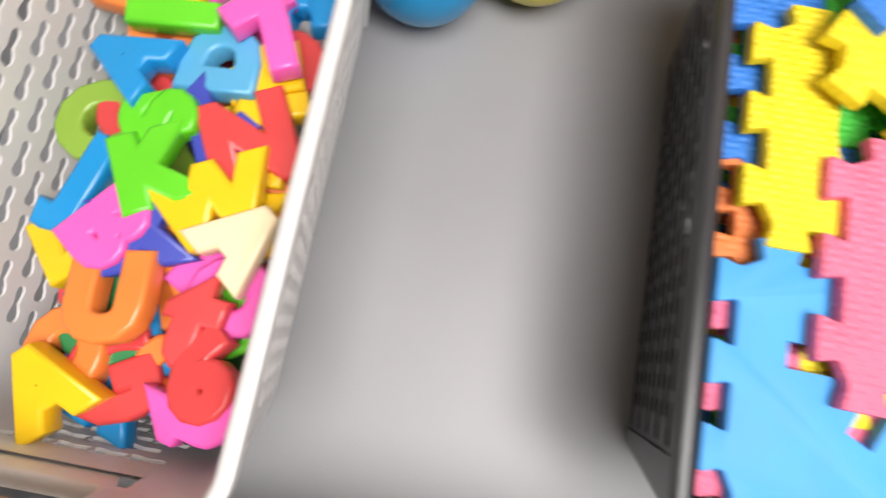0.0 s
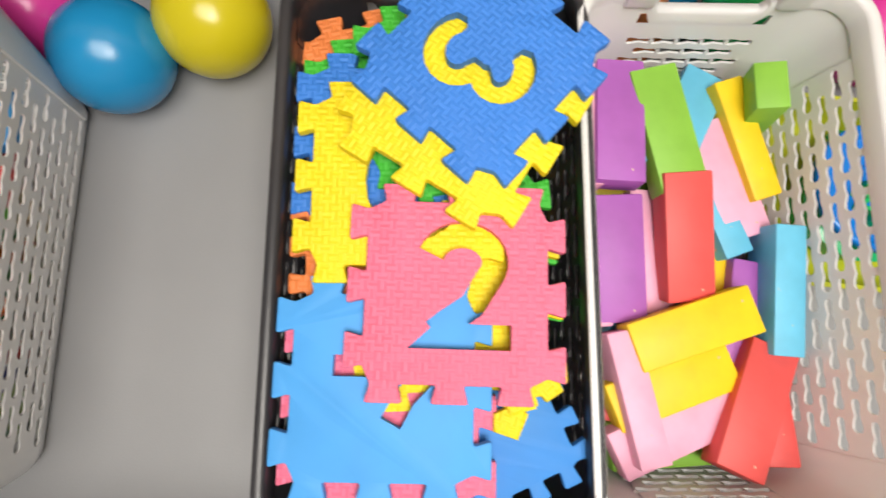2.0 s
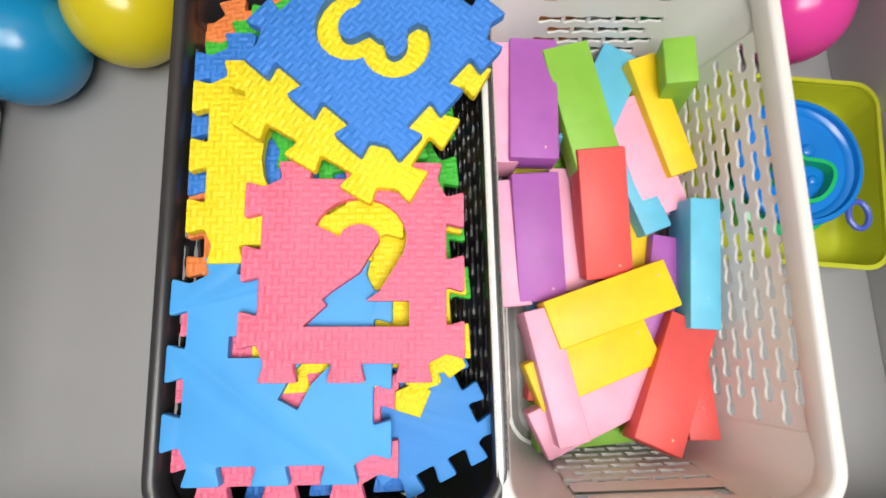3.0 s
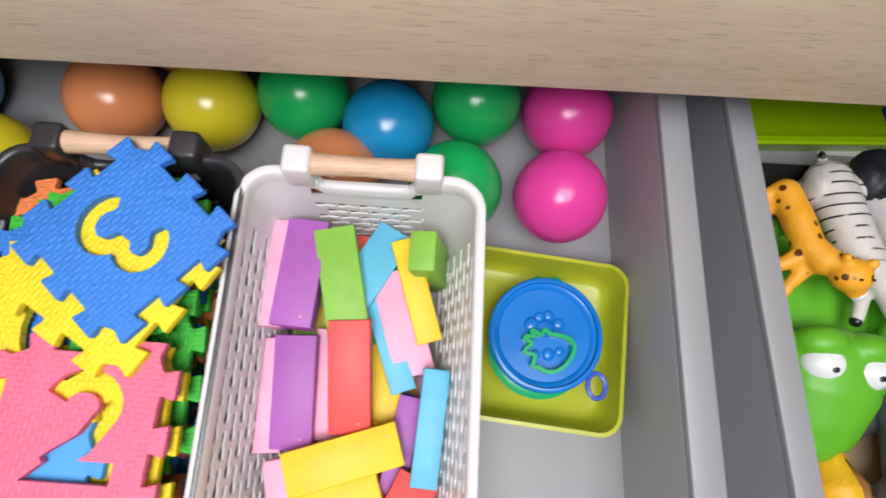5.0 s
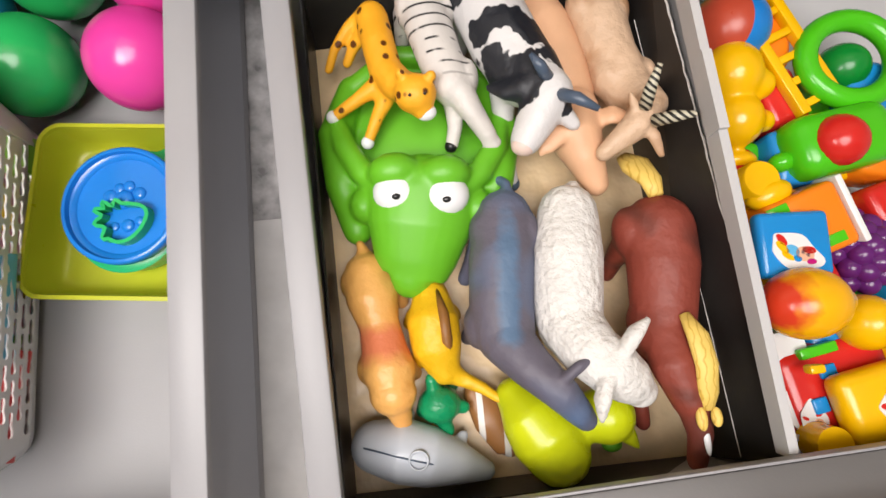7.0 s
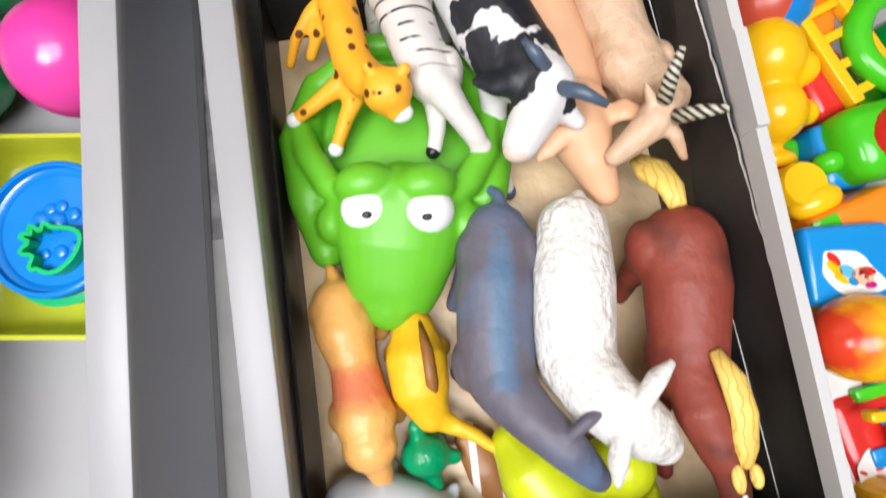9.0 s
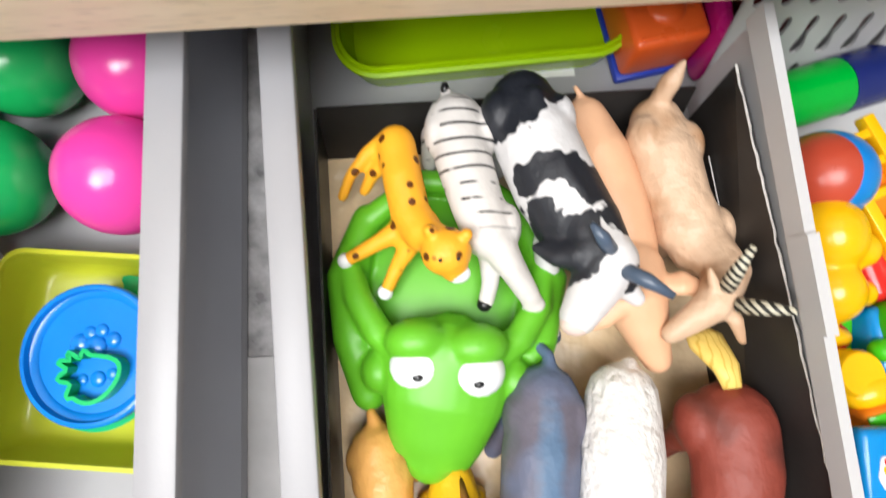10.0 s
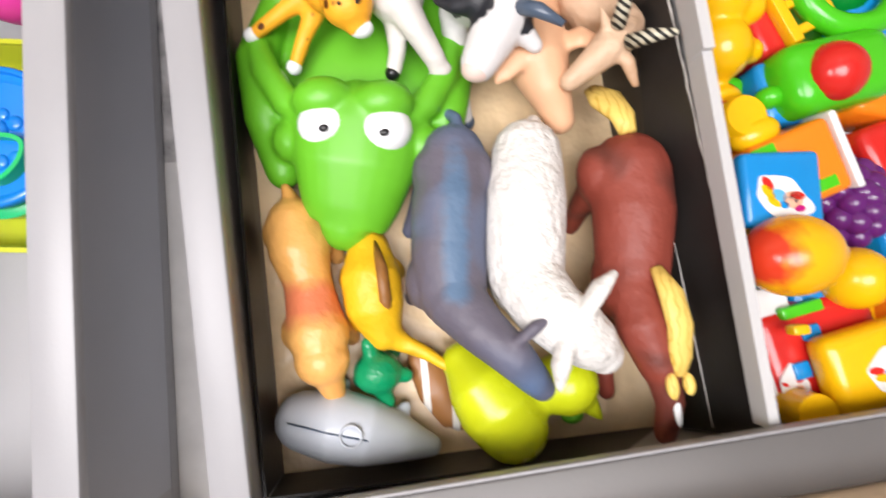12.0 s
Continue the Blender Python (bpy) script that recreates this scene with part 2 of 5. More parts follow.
def basket(m, material, label, a=0.0625, b=0.113, h=0.098, grip=True):
    t = thing("storage_basket", label, "basket", m, "plastic baskets in the drawer")
    a0, b0, r = a - 0.0150, b - 0.0095, 0.016
    z0 = 0.004
    for sx in (-1, 1):
        bm = bmesh.new()
        o = Vector((sx * a0, -(b0 - r), z0 + 0.008))
        top = Vector((sx * a, -(b0 - r), h - 0.010))
        v = (top - o)
        panel(bm, o, v.normalized(), Vector((0, 1, 0)), Vector((-sx, 0, 0)), v.length, 2 * (b0 - r), 10, 10, 0.0074, 0.0029, True)
        bmesh.ops.remove_doubles(bm, verts=bm.verts, dist=0.00005)
        part("perforated_side", bm, material, t, "", 0)
    for sy in (-1, 1):
        bm = bmesh.new()
        o = Vector((-(a0 - r), sy * b0, z0 + 0.008))
        v = Vector((-(a0 - r), sy * b, h - 0.010)) - o
        hole = lambda y, x, w=2 * (a0 - r), H=v.length: 2 if (abs(x - w / 2) < 0.026 and y > H - 0.016) else (1 if y > H - 0.022 else 0)
        panel(bm, o, v.normalized(), Vector((1, 0, 0)), Vector((0, -sy, 0)), v.length, 2 * (a0 - r), 10, 5, 0.0075, 0.0028, True, 0.0012, hole)
        bmesh.ops.remove_doubles(bm, verts=bm.verts, dist=0.00005)
        part("perforated_end", bm, material, t, "", 0)
    # solid rounded corners, foot, bottom and rolled rim
    for sx in (-1, 1):
        for sy in (-1, 1):
            bm = bmesh.new()
            lo, hi = [], []
            for i in range(7):
                q = radians(90 * i / 6)
                lo.append(Vector((sx * (a0 - r + r * math.sin(q)), sy * (b0 - r + r * math.cos(q)), z0 + 0.008)))
                hi.append(Vector((sx * (a - r + r * math.sin(q) if i else a0 - r), sy * (b - r + r * math.cos(q) if i < 6 else b0 - r), h - 0.01)))
                if i == 0:
                    hi[-1].y = sy * b
                if i == 6:
                    hi[-1].x = sx * a
            for i in range(6):
                bm.faces.new([bm.verts.new(p) for p in (lo[i], lo[i + 1], hi[i + 1], hi[i])])
            bmesh.ops.remove_doubles(bm, verts=bm.verts, dist=0.0002)
            bmesh.ops.solidify(bm, geom=bm.faces[:], thickness=0.0015)
            part("rounded_corner", bm, material, t)
    o = rounded(a0, b0, r)
    i_ = rounded(a0 - 0.002, b0 - 0.002, r - 0.002)
    foot, floor_ = rounded(a0 - 0.0030, b0 - 0.0015, r - 0.001), rounded(a0 - 0.0075, b0 - 0.003, r - 0.003)
    inner = rounded(a0 - 0.0090, b0 - 0.0045, r - 0.004)
    part("bottom_tray", loft([[(x, y, z0 + 0.0085) for x, y in i_], [(x, y, z0 + 0.0085) for x, y in o], [(x, y, 0.0050) for x, y in foot], [(x, y, 0.0005) for x, y in floor_],
                              [(x * 0.98, y * 0.98, 0.0005) for x, y in inner], [(x, y, 0.0030) for x, y in inner]], True, False, True), material, t)
    # rim: a rolled lip that dips under each grip
    rings = []
    path = rounded(a + 0.0005, b + 0.0005, r, 8)
    full = []
    for k, p in enumerate(path):
        q = path[(k + 1) % len(path)]
        n = 12 if math.dist(p, q) > 0.03 else 1
        for s in range(n):
            full.append((p[0] + (q[0] - p[0]) * s / n, p[1] + (q[1] - p[1]) * s / n))
    sec = [(-0.0025, -0.012), (0.0005, -0.012), (0.0030, -0.0035), (0.0026, -0.0006), (0.001, 0.0), (-0.0015, -0.0004), (-0.0026, -0.002)]
    for x, y in full:
        d = Vector((x - max(-a + r, min(a - r, x)), y - max(-b + r, min(b - r, y)), 0))
        d = d.normalized() if d.length else Vector((0, 1, 0))
        dip = 0.0
        if grip and abs(abs(y) - b) < 0.003:
            dip = -0.016 * max(0.0, min(1.0, (0.031 - abs(x)) / 0.005))
        rings.append([(x + d.x * s, y + d.y * s, h + z + dip) for s, z in sec])
    rings.append(rings[0])
    part("rim", loft(rings, True, False, False), material, t, "", 60)
    if grip:
        for sy in (-1, 1):
            y, z = sy * (b + 0.004), h + 0.002
            g = part("grip", tube([(x, y, z) for x in (-0.027, -0.02, 0.0, 0.02, 0.027)], [0.0062, 0.0058, 0.0052, 0.0058, 0.0062], 18), OAKROLL, t, "turned pale wooden grip")
            for sx in (-1, 1):
                part("grip_clip", box(sx * 0.0345 - 0.0075, sx * 0.0345 + 0.0075, y - 0.0078, y + 0.0078, h - 0.013, z + 0.0075, 0.0025, 3), material, t)
    return t


W_BASKET = pose(-0.1620, 0.1385, 0, 0, 0, -1.2)
K_BASKET = pose(-0.2885, 0.1445, 0, 0, 0, -1.2)
L_BASKET = pose(-0.5385, 0.1405, 0, 0, 0, -2.0)
basket(W_BASKET, WHITE, "white perforated plastic basket full of painted wooden blocks")
basket(K_BASKET, BLACK, "black perforated plastic basket full of foam number tiles")
basket(L_BASKET, WHITE, "white perforated plastic basket full of plastic letters", 0.0625, 0.1155, 0.106)

# ---- balls ----
R = 0.0312
BALLS = (
    ("pink", (0.72, 0.05, 0.32), ((-0.037, 0.271), (-0.030, 0.333), (-0.509, 0.286))),
    ("green", (0.014, 0.40, 0.10), ((-0.0935, 0.340), (-0.107, 0.274), (-0.2125, 0.338))),
    ("blue", (0.012, 0.25, 0.52), ((-0.1535, 0.3165), (-0.4615, 0.2575), (-0.452, 0.336))),
    ("yellow", (0.62, 0.52, 0.02), ((-0.2730, 0.3265), (-0.4085, 0.2785))),
    ("orange", (0.70, 0.25, 0.10), ((-0.337, 0.327), (-0.188, 0.2785), (-0.300, 0.384))),
)
for colour, rgb, places in BALLS:
    M = mat(colour + "_ball_plastic", rgb, 0.22, 250, 0.02, 0.05, 12)
    mesh = None
    for x, y in places:
        if mesh is None:
            b = ball(R, 48, 28)
            ob = part("play_ball", b, M, None, "", 80)
            mesh = ob.data
        else:
            ob = new("play_ball", mesh)
        ob.location = (x, y, R + 0.0004)
        ob.rotation_euler = (x * 9, y * 7, x * 31)
        tagged(ob, "glossy %s hollow plastic play ball on the drawer bottom" % colour, "ball", "play balls")

# ---- foam number tiles in the black basket ----


def foam(name, rgb, weave=True):
    m = mat(name, rgb, 0.62, 700, 0.0, 0.06, 40)
    if weave:
        n, l = m.node_tree.nodes, m.node_tree.links
        c = n.new("ShaderNodeTexCoord")
        hs = []
        for axis in ("X", "Y"):
            w = n.new("ShaderNodeTexWave")
            w.bands_direction = axis
            w.inputs["Scale"].default_value = 125.0
            w.inputs["Distortion"].default_value = 0.25
            l.new(c.outputs["Object"], w.inputs["Vector"])
            hs.append(w)
        k = n.new("ShaderNodeTexChecker")
        k.inputs["Scale"].default_value = 300.0
        l.new(c.outputs["Object"], k.inputs["Vector"])
        mx = n.new("ShaderNodeMix")
        l.new(k.outputs["Fac"], mx.inputs[0])
        l.new(hs[0].outputs["Fac"], mx.inputs[2])
        l.new(hs[1].outputs["Fac"], mx.inputs[3])
        bp = n.new("ShaderNodeBump")
        bp.inputs["Strength"].default_value, bp.inputs["Distance"].default_value = 0.65, 0.0006
        l.new(mx.outputs[0], bp.inputs["Height"])
        l.new(bp.outputs["Normal"], n["Principled BSDF"].inputs["Normal"])
    return m


# the darker unwoven blue is plain blue with shade mixed into its colour
FOAM = {
    "pink": foam("pink_foam", (0.80, 0.16, 0.27)), "yellow": foam("yellow_foam", (0.84, 0.66, 0.015)),
    "blue": foam("blue_foam", (0.035, 0.20, 0.66)), "green": foam("green_foam", (0.05, 0.48, 0.04)),
    "orange": foam("orange_foam", (0.80, 0.22, 0.06)), "shaded blue": foam("shaded_blue_foam", (0.035, 0.23, 0.64), False), "plain blue": foam("plain_blue_foam", (0.06, 0.33, 0.76), False),
}


def glyph(char, size, depth, bevel=0.0, res=4, fat=0.0):
    """A solid letter from the built-in font, centred on its own middle."""
    c = bpy.data.curves.new("glyph", "FONT")
    c.body, c.size, c.extrude, c.bevel_depth, c.bevel_resolution, c.resolution_u = char, size, depth / 2, bevel, 1, res
    c.offset = fat
    ob = new("glyph", c)
    dg = bpy.context.evaluated_depsgraph_get()
    mesh = bpy.data.meshes.new_from_object(ob.evaluated_get(dg))
    bpy.data.objects.remove(ob)
    bpy.data.curves.remove(c)
    mesh.materials.clear()
    co = np.array([v.co for v in mesh.vertices])
    mid = (co.max(0) + co.min(0)) / 2
    mesh.transform(Matrix.Translation(-Vector(mid)))
    return mesh


def jigsaw(S=0.0735, knob=0.0068, n=3):
    """Outline of a foam floor tile with dovetailed teeth on each side."""
    side = []
    pitch = S / n
    for i in range(n):
        x = -S / 2 + i * pitch
        side += [(x + pitch * 0.22, 0), (x + pitch * 0.14, knob), (x + pitch * 0.72, knob), (x + pitch * 0.64, 0)]
    out = []
    for q in range(4):
        a = radians(90 * q)
        for x, y in side:
            X, Y = x, -(S / 2 - 0.002) - y
            out.append((X * math.cos(a) - Y * math.sin(a), X * math.sin(a) + Y * math.cos(a)))
    soft = []
    for k, p in enumerate(out):
        p = Vector(p)
        q, r = Vector(out[k - 1]), Vector(out[(k + 1) % len(out)])
        u, v = (q - p).normalized() * 0.0013, (r - p).normalized() * 0.0013
        for e in (p + u, p + (u + v) * 0.22, p + v):
            soft.append((e.x, e.y))
    return soft


TH = 0.0044
LIFT = 0.0046


def level(n):
    return 0.1072 - (15 - n) * LIFT


def stroke(path, w):
    """Outline of a thick pen stroke along a path."""
    left, right = [], []
    for i, p in enumerate(path):
        a, b = Vector(path[max(i - 1, 0)]), Vector(path[min(i + 1, len(path) - 1)])
        d = (b - a).normalized()
        k = w[i] if isinstance(w, (list, tuple)) else w
        left.append((p[0] - d.y * k, p[1] + d.x * k))
        right.append((p[0] + d.y * k, p[1] - d.x * k))
    return left + right[::-1]


def arc(cx, cy, rx, ry, a0, a1, n=14):
    return [(cx + rx * math.cos(radians(a0 + (a1 - a0) * k / n)), cy + ry * math.sin(radians(a0 + (a1 - a0) * k / n))) for k in range(n + 1)]


NUMBER = {
    "2": [stroke(arc(0.0005, 0.0105, 0.0125, 0.0105, 165, -35) + [(0.0045, -0.006), (-0.006, -0.0135), (-0.0095, -0.0165)], 0.0052), [(-0.0195, -0.0225), (0.0195, -0.0225), (0.0195, -0.0130), (0.006, -0.0130), (-0.0085, -0.0122)]],
    "3": [stroke(arc(0, 0.0092, 0.0100, 0.0085, 165, -80), [0.0022] + [0.0045] * 13 + [0.003]), stroke(arc(0, -0.0095, 0.0115, 0.0098, 85, -165), [0.003] + [0.0045] * 13 + [0.0022])],
    "7": [[(-0.019, 0.0035), (0.0195, 0.0035), (0.0195, 0.0115), (-0.019, 0.0115)], stroke([(0.0165, 0.0045), (0.0085, -0.004), (0.0035, -0.0135)], 0.0042)],
    "0": [arc(0.004, 0, 0.0205, 0.0245, 0, 342, 19)],
}


def foam_tile(colour, x, y, layer, turn, hole="", hx=0.0, hy=0.0, hturn=0.0, S=0.0735):
    bm = prism(jigsaw(S), 0, TH, 0.0007, 2)
    label = "%s foam puzzle floor tile" % colour + (" with a cut-out number %s" % hole if hole else " lying in the pile of tiles")
    ob = part("foam_tile", bm, FOAM[colour], None, "", 30)
    for line in NUMBER.get(hole, ()):
        cutter = part("cutter", prism(line, -0.02, 0.03), None)
        cutter.matrix_world = pose(hx, hy, 0, 0, 0, hturn)
        md = ob.modifiers.new("cut", "BOOLEAN")
        md.object, md.solver, md.operation = cutter, "EXACT", "DIFFERENCE"
        mesh = bpy.data.meshes.new_from_object(ob.evaluated_get(bpy.context.evaluated_depsgraph_get()))
        ob.modifiers.clear()
        ob.data = smooth(mesh, 30)
        bpy.data.objects.remove(cutter)
    ob.matrix_world = pose(x, y, level(layer), 0, 0, turn)
    return tagged(ob, label, "foam tile", "foam puzzle tiles")


FILL = ("green", "blue", "yellow", "pink", "orange", "plain blue", "green")
for k in range(15):
    fit_in = min(0.0735, 2 * (0.0320 + 0.23 * max(0.0, level(k - 7))))
    foam_tile(FILL[k % 7], -0.2890 + 0.002 * (k % 3 - 1), 0.0885 + 0.002 * (k % 2), k - 7, 3 * (k % 3) - 3, S=fit_in)
    foam_tile(FILL[(k + 3) % 7], -0.2880 - 0.002 * (k % 2), 0.1925 - 0.002 * (k % 3), k - 7, 2 - 2 * (k % 3), S=fit_in)
foam_tile("orange", -0.3080, 0.2170, 8, 12, S=0.064)
foam_tile("green", -0.2770, 0.1400, 8, 3)
# small turned plain tile low in the pile, its shade painted in
foam_tile("shaded blue", -0.2560, 0.0640, 10.0, 23.5, S=0.040)
foam_tile("orange", -0.3190, 0.1400, 10.3, 0, S=0.046)
foam_tile("green", -0.3010, 0.1960, 9, 4)
foam_tile("blue", -0.2920, 0.0775, 8.7, 0)
foam_tile("blue", -0.3045, 0.1830, 10.6, -1)
foam_tile("pink", -0.3060, 0.0775, 10.9, -2)
foam_tile("green", -0.2800, 0.2060, 11, 2, S=0.072)
foam_tile("green", -0.2800, 0.1790, 11.4, 8, S=0.038)
foam_tile("yellow", -0.2785, 0.1175, 11, 1)
foam_tile("yellow", -0.3015, 0.1660, 12.3, -1, "0", 0.003, 0.0)
foam_tile("plain blue", -0.3080, 0.0855, 12, -2, "7")
foam_tile("pink", -0.2795, 0.1205, 13.2, -2.5, "2", 0.0015, 0.001)
foam_tile("yellow", -0.2745, 0.1945, 14.2, -33)
foam_tile("blue", -0.2685, 0.2100, 15.2, -43, "3", 0.000, 0.000, -76, S=0.0715)
for x, y, z, a, w in ((-0.2540, 0.0810, 11.5, 20, 0.008), (-0.2440, 0.0860, 11.4, 40, 0.006), (-0.2590, 0.0735, 11.2, 70, 0.008)):
    o = part("foam_piece", prism([(-w, -0.005), (w * 0.3, -0.006), (w * 0.5, -0.002), (w, -0.003), (w, 0.004), (w * 0.2, 0.003), (-w * 0.2, 0.007), (-w, 0.005)], 0, TH, 0.0007), FOAM["yellow"], None, "", 30)
    o.matrix_world = pose(x, y, level(z), 4, 3, a)
    tagged(o, "small yellow foam cut-out piece between the tiles", "foam piece", "loose foam pieces")

# ---- painted wooden blocks in the white basket ----


def paint(name, rgb):
    """Glossy paint on wood, with small chips that show the pale timber."""
    m = mat(name, rgb, 0.52, 160, 0.15, 0.09, 60)
    n, l = m.node_tree.nodes, m.node_tree.links
    b = n["Principled BSDF"]
    src = b.inputs["Base Color"].links[0].from_socket
    c, z, r, mx = n.new("ShaderNodeTexCoord"), n.new("ShaderNodeTexNoise"), n.new("ShaderNodeValToRGB"), n.new("ShaderNodeMix")
    z.inputs["Scale"].default_value, z.inputs["Detail"].default_value = 130, 9
    r.color_ramp.elements[0].position, r.color_ramp.elements[1].position = 0.70, 0.74
    mx.data_type = "RGBA"
    mx.inputs[7].default_value = (0.62, 0.45, 0.33, 1)
    l.new(c.outputs["Object"], z.inputs["Vector"])
    l.new(z.outputs["Fac"], r.inputs["Fac"])
    l.new(r.outputs["Color"], mx.inputs[0])
    l.new(src, mx.inputs[6])
    l.new(mx.outputs[2], b.inputs["Base Color"])
    return m


PAINT = {
    "purple": paint("purple_paint", (0.36, 0.10, 0.41)), "pink": paint("pink_paint", (0.80, 0.38, 0.53)), "green": paint("green_paint", (0.22, 0.47, 0.05)),
    "sky blue": paint("sky_paint", (0.12, 0.47, 0.68)), "yellow": paint("yellow_paint", (0.82, 0.55, 0.01)), "red": paint("red_paint", (0.68, 0.08, 0.075)),
}
BL, BW, BT = 0.063, 0.0235, 0.0150
BLOCKS = (
    ("purple", -0.1965, 0.2063, 0.0620, -94.0, 0, -2),
    ("pink", -0.2115, 0.2068, 0.0580, -92.0, 1, 0),
    ("green", -0.1728, 0.2029, 0.0610, -78.0, 0, 3),
    ("sky blue", -0.1585, 0.2101, 0.0500, -119.8, 0, -6),
    ("yellow", -0.1298, 0.2010, 0.0530, -72.9, 1, 6),
    ("green", -0.1205, 0.2190, 0.0480, -2.0, 0, 78),
    ("pink", -0.1373, 0.1816, 0.0460, -72.6, 0, 4),
    ("sky blue", -0.1447, 0.1720, 0.0450, -70.8, 1, 2),
    ("red", -0.1648, 0.1505, 0.0560, -87.0, 0, 13),
    ("purple", -0.1962, 0.1410, 0.0490, -89.0, 0, 7),
    ("pink", -0.1769, 0.1455, 0.0400, -92.9, 0, 4),
    ("yellow", -0.1464, 0.1372, 0.0340, -60.0, 0, 0),
    ("sky blue", -0.1185, 0.1240, 0.0550, -95.0, 1, 4),
    ("purple", -0.1349, 0.1090, 0.0400, -101.0, 1, 3),
    ("yellow", -0.1652, 0.1058, 0.0550, 16.9, 0, 2),
    ("yellow", -0.1740, 0.0785, 0.0460, 19.0, 0, 0),
    ("green", -0.1731, 0.0997, 0.0420, 22.0, 0, 0),
    ("pink", -0.1941, 0.0742, 0.0540, -79.0, 1, 0),
    ("pink", -0.1736, 0.0578, 0.0440, 22.5, 0, 0),
    ("green", -0.1700, 0.0497, 0.0310, 3.0, 0, 0),
    ("red", -0.1375, 0.0678, 0.0510, -116.0, 0, -6),
    ("red", -0.1230, 0.0702, 0.0410, -92.0, 1, -8),
    ("pink", -0.2095, 0.1389, 0.0460, -88.0, 1, 2),
    ("red", -0.1508, 0.2215, 0.0400, -10.0, 0, 0),
    ("pink", -0.1316, 0.1826, 0.0350, -84.0, 1, 0),
    ("sky blue", -0.1749, 0.1850, 0.0165, -60.0, 0, 0),
    ("green", -0.1711, 0.1750, 0.0310, -10.0, 0, 0),
    ("yellow", -0.1402, 0.1600, 0.0165, -80.0, 0, 0),
    ("red", -0.1871, 0.0900, 0.0310, 80.0, 0, 0),
    ("purple", -0.1500, 0.0900, 0.0165, 70.0, 0, 0),
    ("sky blue", -0.1700, 0.1200, 0.0310, 15.0, 0, 0),
    ("pink", -0.1360, 0.1350, 0.0165, 88.0, 0, 0),
    ("yellow", -0.1897, 0.2061, 0.0310, 85.0, 0, 0),
    ("green", -0.1376, 0.0800, 0.0165, 85.0, 0, 0),
    ("pink", -0.1522, 0.2240, 0.0310, 5.0, 0, 0),
)
made = {}
for colour, x, y, top, turn, edge, tilt in BLOCKS:
    if colour not in made:
        ob = part("wooden_block", box(-BL / 2, BL / 2, -BW / 2, BW / 2, -BT / 2, BT / 2, 0.0009, 2), PAINT[colour], None, "", 35)
        made[colour] = ob.data
    else:
        ob = new("wooden_block", made[colour])
    ob.matrix_world = pose(x, y, top - (BW if edge else BT) / 2, 0, 0, turn) @ pose(0, 0, 0, 90 if edge else 0, tilt, 0)
    tagged(ob, "worn %s painted wooden building block in a white basket" % colour, "block", "wooden blocks")

